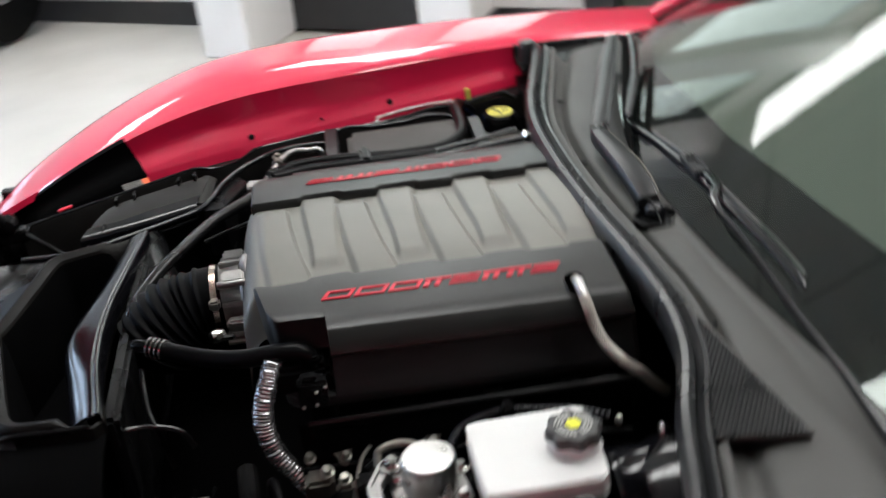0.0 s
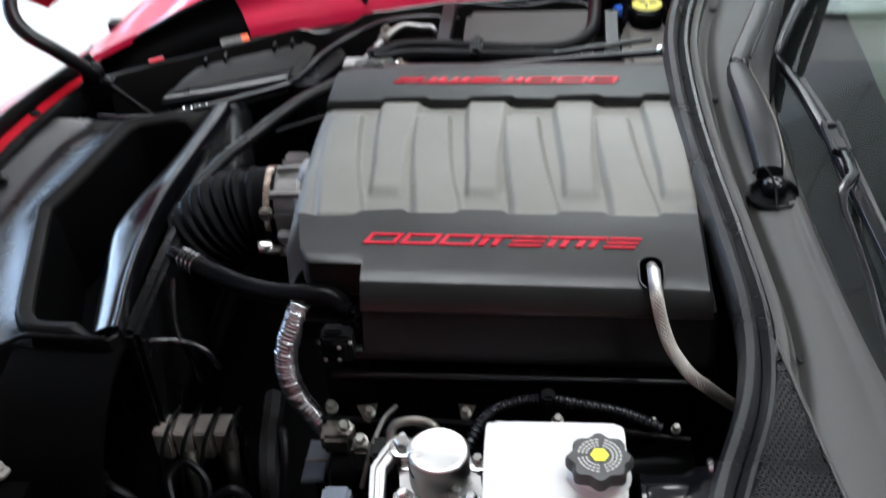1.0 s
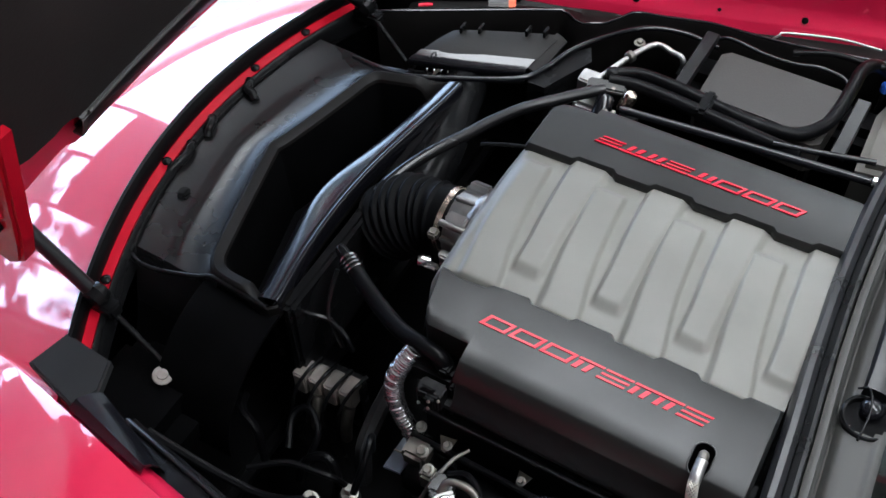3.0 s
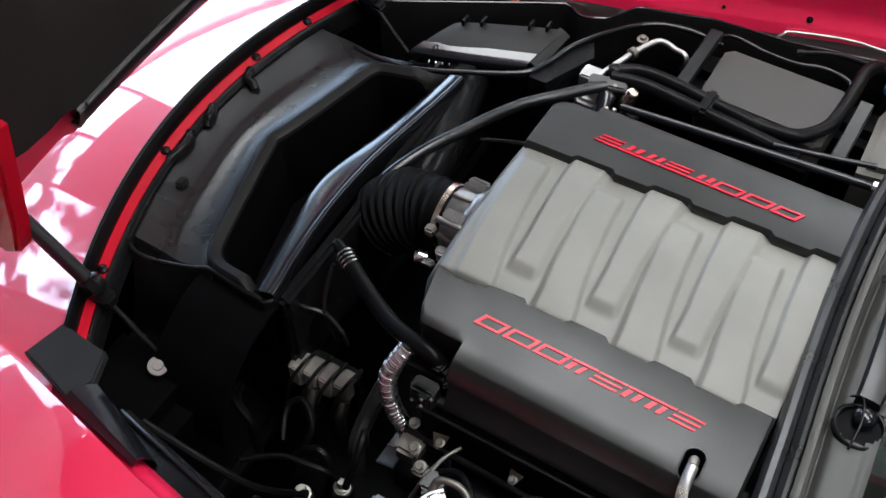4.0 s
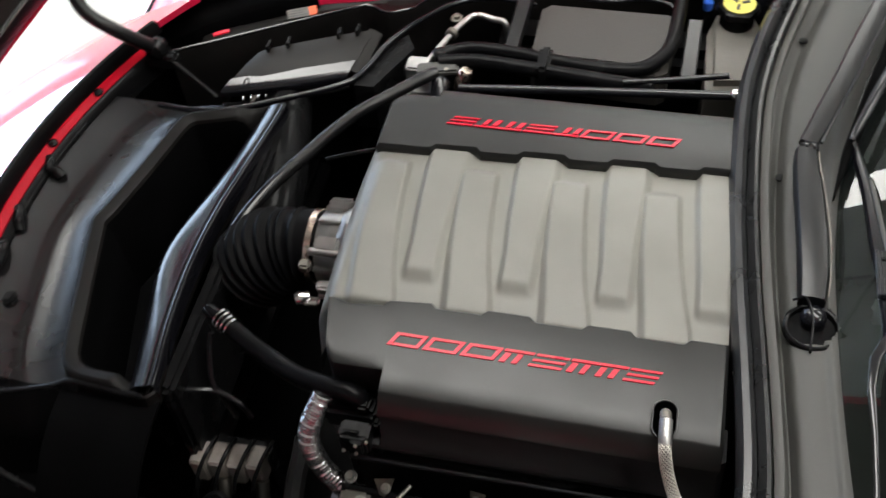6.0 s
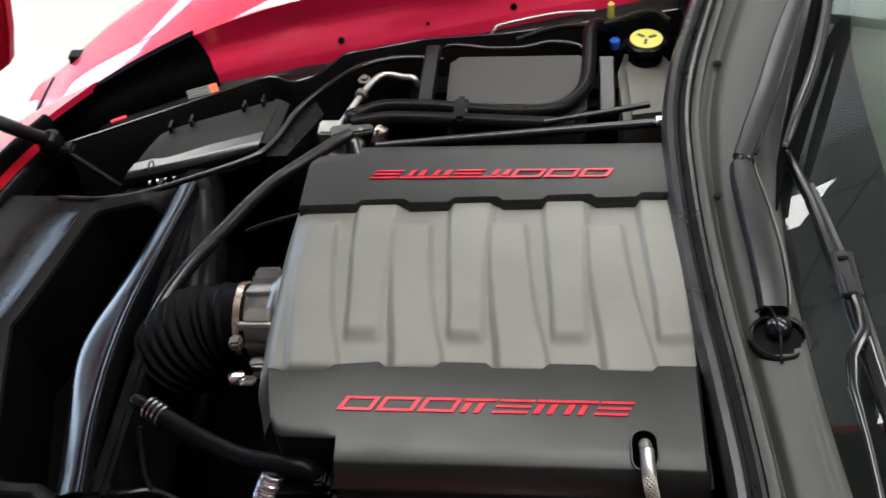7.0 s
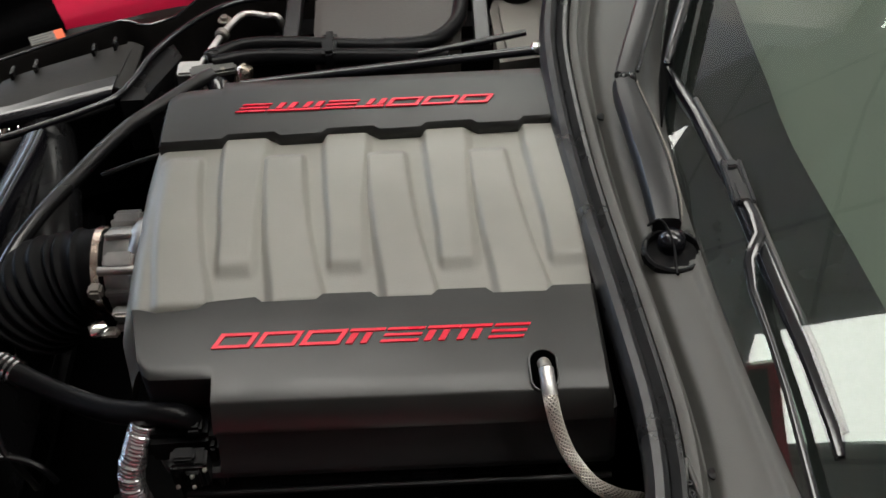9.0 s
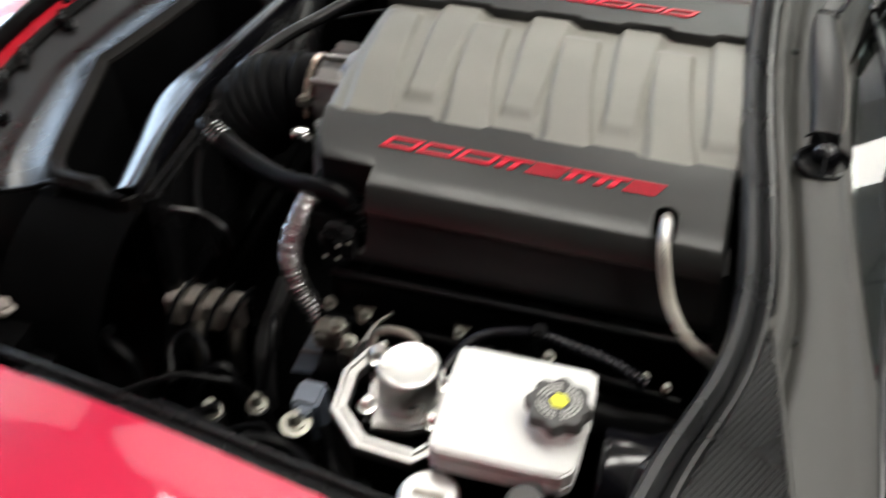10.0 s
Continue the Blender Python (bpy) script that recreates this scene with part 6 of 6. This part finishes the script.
part("pipe", hose([(-0.165, 0.298, 0.806), (-0.05, 0.303, 0.812), (0.08, 0.306, 0.820), (0.205, 0.308, 0.828)], 0.0062, 12), GLOSS, fr)
part("end_fitting", turned([(0.005, 0), (0.0085, 0.003), (0.0085, 0.012), (0.005, 0.018)], (0.203, 0.305, 0.832), (1, -0.05, 0.1), 14), STEEL, fr, "bright end fitting")
part("pipe", hose([(0.06, 0.322, 0.822), (0.12, 0.33, 0.826), (0.20, 0.345, 0.83)], 0.0045, 10), GLOSS, fr)
part("tag", boxed((0.03, 0.282, 0.79), (0.065, 0.292, 0.80), 0.002), BLACK, fr)

# Washer bottle and caps at the far rear corner.
wb = thing("washer_bottle", "dark grey washer bottle with yellow cap", "bottle", (0.20, 0.53, 0.60))
part("bottle", prismed([(0.175, 0.42), (0.245, 0.43), (0.255, 0.57), (0.24, 0.60), (0.185, 0.60), (0.172, 0.55)], 0.60, 0.742, 0.012), BOTTLE, wb)
part("rear_tank", turned([(0.05, 0), (0.056, 0.02), (0.056, 0.10), (0.048, 0.125), (0.026, 0.14), (0.001, 0.142)], (0.215, 0.645, 0.62), n=28), GLOSS, wb, "glossy black rear tank")
part("neck", turned([(0.026, 0), (0.026, 0.035), (0.024, 0.04)], (0.214, 0.571, 0.725), n=20), BLACK, wb)
rings = []
for r, h in ((0.028, 0), (0.031, 0.004), (0.030, 0.012), (0.026, 0.015), (0.001, 0.015)):
    rings.append([Vector((0.214, 0.571, 0.762)) + Vector((r * (1 + 0.05 * math.cos(6 * a)) * math.cos(a), r * (1 + 0.05 * math.cos(6 * a)) * math.sin(a), h)) for a in (2 * math.pi * k / 48 for k in range(48))])
yc = part("cap", loft(bmesh.new(), rings), BLACK, wb)
part("cap_top", turned([(0.0245, 0), (0.0245, 0.002), (0.0001, 0.0025)], (0.214, 0.571, 0.7765), n=32), YELLOW_PALE, yc, "yellow cap top with symbol")
bm = bmesh.new()
m = Matrix.Translation((0.214, 0.571, 0.779))
for a in (20, 140, 260):
    box(bm, (0.004, -0.0022, 0), (0.016, 0.0022, 0.0012), 0, m @ Matrix.Rotation(radians(a), 4, "Z"))
part("cap_symbol", bm, CAPGREY, yc, smooth=False)
bl = thing("blue_valve_cap", "small blue plastic valve cap on a pipe", "cap", (0.168, 0.586, 0.70))
part("cap", turned([(0.007, 0), (0.008, 0.003), (0.008, 0.014), (0.006, 0.016)], (0.168, 0.586, 0.752), n=16), BLUE, bl)
part("pipe", hose([(0.168, 0.586, 0.70), (0.168, 0.586, 0.753)], 0.006, 10, 1, False), BLACK, bl)
dp = thing("dipstick", "yellow dipstick handle in a dark tube", "dipstick", (0.155, 0.635, 0.74))
part("handle", boxed((0.157, 0.606, 0.785), (0.167, 0.616, 0.818), 0.003), YELLOW_PALE, dp)
part("tube", hose([(0.162, 0.611, 0.74), (0.162, 0.611, 0.79)], 0.005, 8, 1, False), BLACK, dp)
part("air_tube", hose([(-0.43, 0.30, 0.74), (-0.415, 0.235, 0.735), (-0.402, 0.17, 0.728), (-0.392, 0.10, 0.715), (-0.385, 0.03, 0.69)], 0.038, 22, 6), BLACK, ab, "glossy black intake tube below the hoses")
part("ledge_stud", bolt((-0.201, 0.461, 0.795), 0.0055, 0.008), DULL, ab)
ac = thing("air_con_pipe", "dull aluminium pipes along the far wing", "pipe", (0.02, 0.55, 0.76))
part("pipe", hose([(-0.03, 0.585, 0.77), (-0.015, 0.594, 0.786), (-0.003, 0.602, 0.790), (0.077, 0.626, 0.791), (0.14, 0.634, 0.788)], 0.0022, 10), ALU, ac)
part("pipe", hose([(-0.10, 0.525, 0.795), (-0.074, 0.527, 0.806), (-0.02, 0.521, 0.803), (0.03, 0.517, 0.806), (0.07, 0.524, 0.809), (0.11, 0.523, 0.803), (0.125, 0.50, 0.80)], 0.0035, 10), GLOSS, ac)
part("pipe", hose([(0.02, 0.56, 0.79), (0.08, 0.575, 0.80), (0.15, 0.58, 0.80), (0.22, 0.61, 0.80), (0.25, 0.60, 0.79)], 0.005, 10), BLACK, ac)
part("bay_filler", boxed((-0.15, 0.50, 0.60), (0.26, 0.58, 0.725), 0.02), SHADE, ac)

# ---------------------------------------------------------------- wipers
wp = thing("wiper_pivot", "wiper pivot cup with black cap in the cowl", "wiper pivot", (0.301, -0.070, 0.838))
part("cup", turned([(0.0315, -0.006), (0.0312, 0.0005), (0.029, 0.0022), (0.0268, 0.0016), (0.0258, -0.001), (0.0250, -0.022), (0.001, -0.023)], (0.302, -0.077, 0.8520), n=40), BLACK, wp)
part("nut_cap", turned([(0.014, -0.02), (0.0145, 0), (0.0135, 0.008), (0.010, 0.0125), (0.005, 0.0148), (0.0001, 0.0155)], (0.303, -0.065, 0.8505), n=24), GLOSS, wp, "glossy domed cap")
part("strap", hose([(0.280, -0.050, 0.862), (0.293, -0.052, 0.870), (0.301, -0.075, 0.862), (0.300, -0.103, 0.853), (0.299, -0.113, 0.855)], 0.0016, 8), BLACK, wp)


def flat_arm(pts, widths, h=0.006):
    path = [Vector(p) for p in pts]
    rings = []
    for i, p in enumerate(path):
        d = (path[min(i + 1, len(path) - 1)] - path[max(i - 1, 0)]).normalized()
        nrm = Vector((-d.y, d.x, 0)).normalized()
        w = widths[i]
        rings.append([p + nrm * a * w + Vector((0, 0, b * h)) for a, b in ((-1, -1), (1, -1), (1, 0.2), (0.8, 0.8), (0.3, 1), (-0.3, 1), (-0.8, 0.8), (-1, 0.2))])
    return loft(bmesh.new(), rings)


arm = thing("windscreen_wiper", "black windscreen wiper arm hinged above the cowl", "wiper", (0.30, 0.0, 0.86))
part("arm_base", flat_arm([(0.300, -0.050, 0.862), (0.301, -0.02, 0.868), (0.299, 0.03, 0.876), (0.295, 0.09, 0.879), (0.291, 0.14, 0.880), (0.291, 0.163, 0.880)], [0.0145, 0.0165, 0.0172, 0.0165, 0.0145, 0.0125], 0.009), SATIN, arm)
part("base_edge", hose([(0.316, -0.045, 0.868), (0.3185, -0.02, 0.872), (0.3175, 0.03, 0.880), (0.3125, 0.09, 0.883), (0.3065, 0.14, 0.884), (0.305, 0.160, 0.885)], 0.0009, 8, 5), DULL, arm, "thin bright edge of the arm")
hinge = part("hinge", hose([(0.284, 0.166, 0.882), (0.304, 0.169, 0.882)], 0.0075, 12, 1, False), BLACK, arm)
for hx in (0.290, 0.299):
    part("hinge_ring", turned([(0.003, -0.002), (0.0088, -0.002), (0.0096, 0.0), (0.0088, 0.002), (0.003, 0.002)], (hx, 0.1675, 0.882), (1, 0.1, 0), 18), GLOSS, hinge, "shiny hinge ring")
part("arm_rod", flat_arm([(0.293, 0.172, 0.884), (0.311, 0.22, 0.888), (0.338, 0.293, 0.893), (0.360, 0.36, 0.896), (0.385, 0.432, 0.898), (0.425, 0.54, 0.902)], [0.0115, 0.0128, 0.0132, 0.0132, 0.0125, 0.010], 0.005), SATIN, arm)
part("arm_edge", hose([(0.307, 0.170, 0.890), (0.325, 0.22, 0.894), (0.351, 0.29, 0.899), (0.373, 0.357, 0.902), (0.398, 0.43, 0.904), (0.434, 0.538, 0.907)], 0.0022, 8, 4), GLOSS, arm, "raised bright edge of the arm")
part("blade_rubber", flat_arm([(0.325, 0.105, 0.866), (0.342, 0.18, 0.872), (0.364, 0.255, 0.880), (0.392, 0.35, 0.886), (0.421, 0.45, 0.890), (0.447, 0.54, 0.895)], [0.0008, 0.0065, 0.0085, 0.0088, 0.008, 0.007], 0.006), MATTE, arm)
part("blade_spine", hose([(0.341, 0.176, 0.893), (0.345, 0.187, 0.895), (0.366, 0.241, 0.898), (0.400, 0.330, 0.901), (0.430, 0.43, 0.902), (0.452, 0.52, 0.903)], lambda t: 0.003 + 0.0045 * min(1, t * 2.2), 12, 6), GLOSS, arm, "glossy round blade spine")

bl2 = thing("windscreen_wiper", "slim black wiper with blade lying on the windscreen", "wiper", (0.37, -0.05, 0.87))
part("blade", flat_arm([(0.345, 0.207, 0.874), (0.353, 0.15, 0.879), (0.361, 0.10, 0.882), (0.368, 0.008, 0.886), (0.372, -0.021, 0.887), (0.375, -0.085, 0.887), (0.379, -0.168, 0.885), (0.385, -0.25, 0.881), (0.386, -0.32, 0.877), (0.383, -0.345, 0.874)], [0.002, 0.0055, 0.0075, 0.0085, 0.0088, 0.0088, 0.0085, 0.0085, 0.0075, 0.004], 0.005), GLOSS, bl2)
# The lamp's highlight along the blade is put into this edge's lighter grey.
part("blade_edge", hose([(0.363, 0.12, 0.886), (0.375, 0.008, 0.890), (0.382, -0.085, 0.891), (0.386, -0.168, 0.889), (0.392, -0.25, 0.885), (0.392, -0.325, 0.881)], 0.003, 8, 5), COWL, bl2, "raised blade edge, lighter grey for its highlight")
bm = bmesh.new()
for lo, hi in (((0.3615, -0.058, 0.888), (0.366, 0.006, 0.898)), ((0.3775, -0.060, 0.888), (0.383, 0.004, 0.898)), ((0.366, -0.006, 0.8885), (0.3775, 0.005, 0.8975)), ((0.366, -0.032, 0.887), (0.3775, -0.006, 0.893)), ((0.366, -0.058, 0.8885), (0.3775, -0.032, 0.8985))):
    box(bm, lo, hi, 0.0015)
part("clip", bm, RUBBER, bl2, "square black blade clip")
part("rubber", flat_arm([(0.347, 0.20, 0.866), (0.364, 0.05, 0.876), (0.371, -0.12, 0.877), (0.382, -0.33, 0.866)], [0.002, 0.002, 0.002, 0.002], 0.006), RUBBER, bl2)
part("link", flat_arm([(0.374, -0.050, 0.892), (0.375, -0.080, 0.896), (0.373, -0.108, 0.898), (0.362, -0.126, 0.899), (0.354, -0.142, 0.899), (0.350, -0.176, 0.896), (0.352, -0.231, 0.893), (0.352, -0.286, 0.890), (0.347, -0.40, 0.884), (0.349, -0.504, 0.876), (0.345, -0.62, 0.868), (0.335, -0.68, 0.862)], [0.005, 0.006, 0.0062, 0.0058, 0.0052, 0.0036, 0.0026, 0.0026, 0.003, 0.004, 0.007, 0.010], 0.004), GLOSS, bl2)
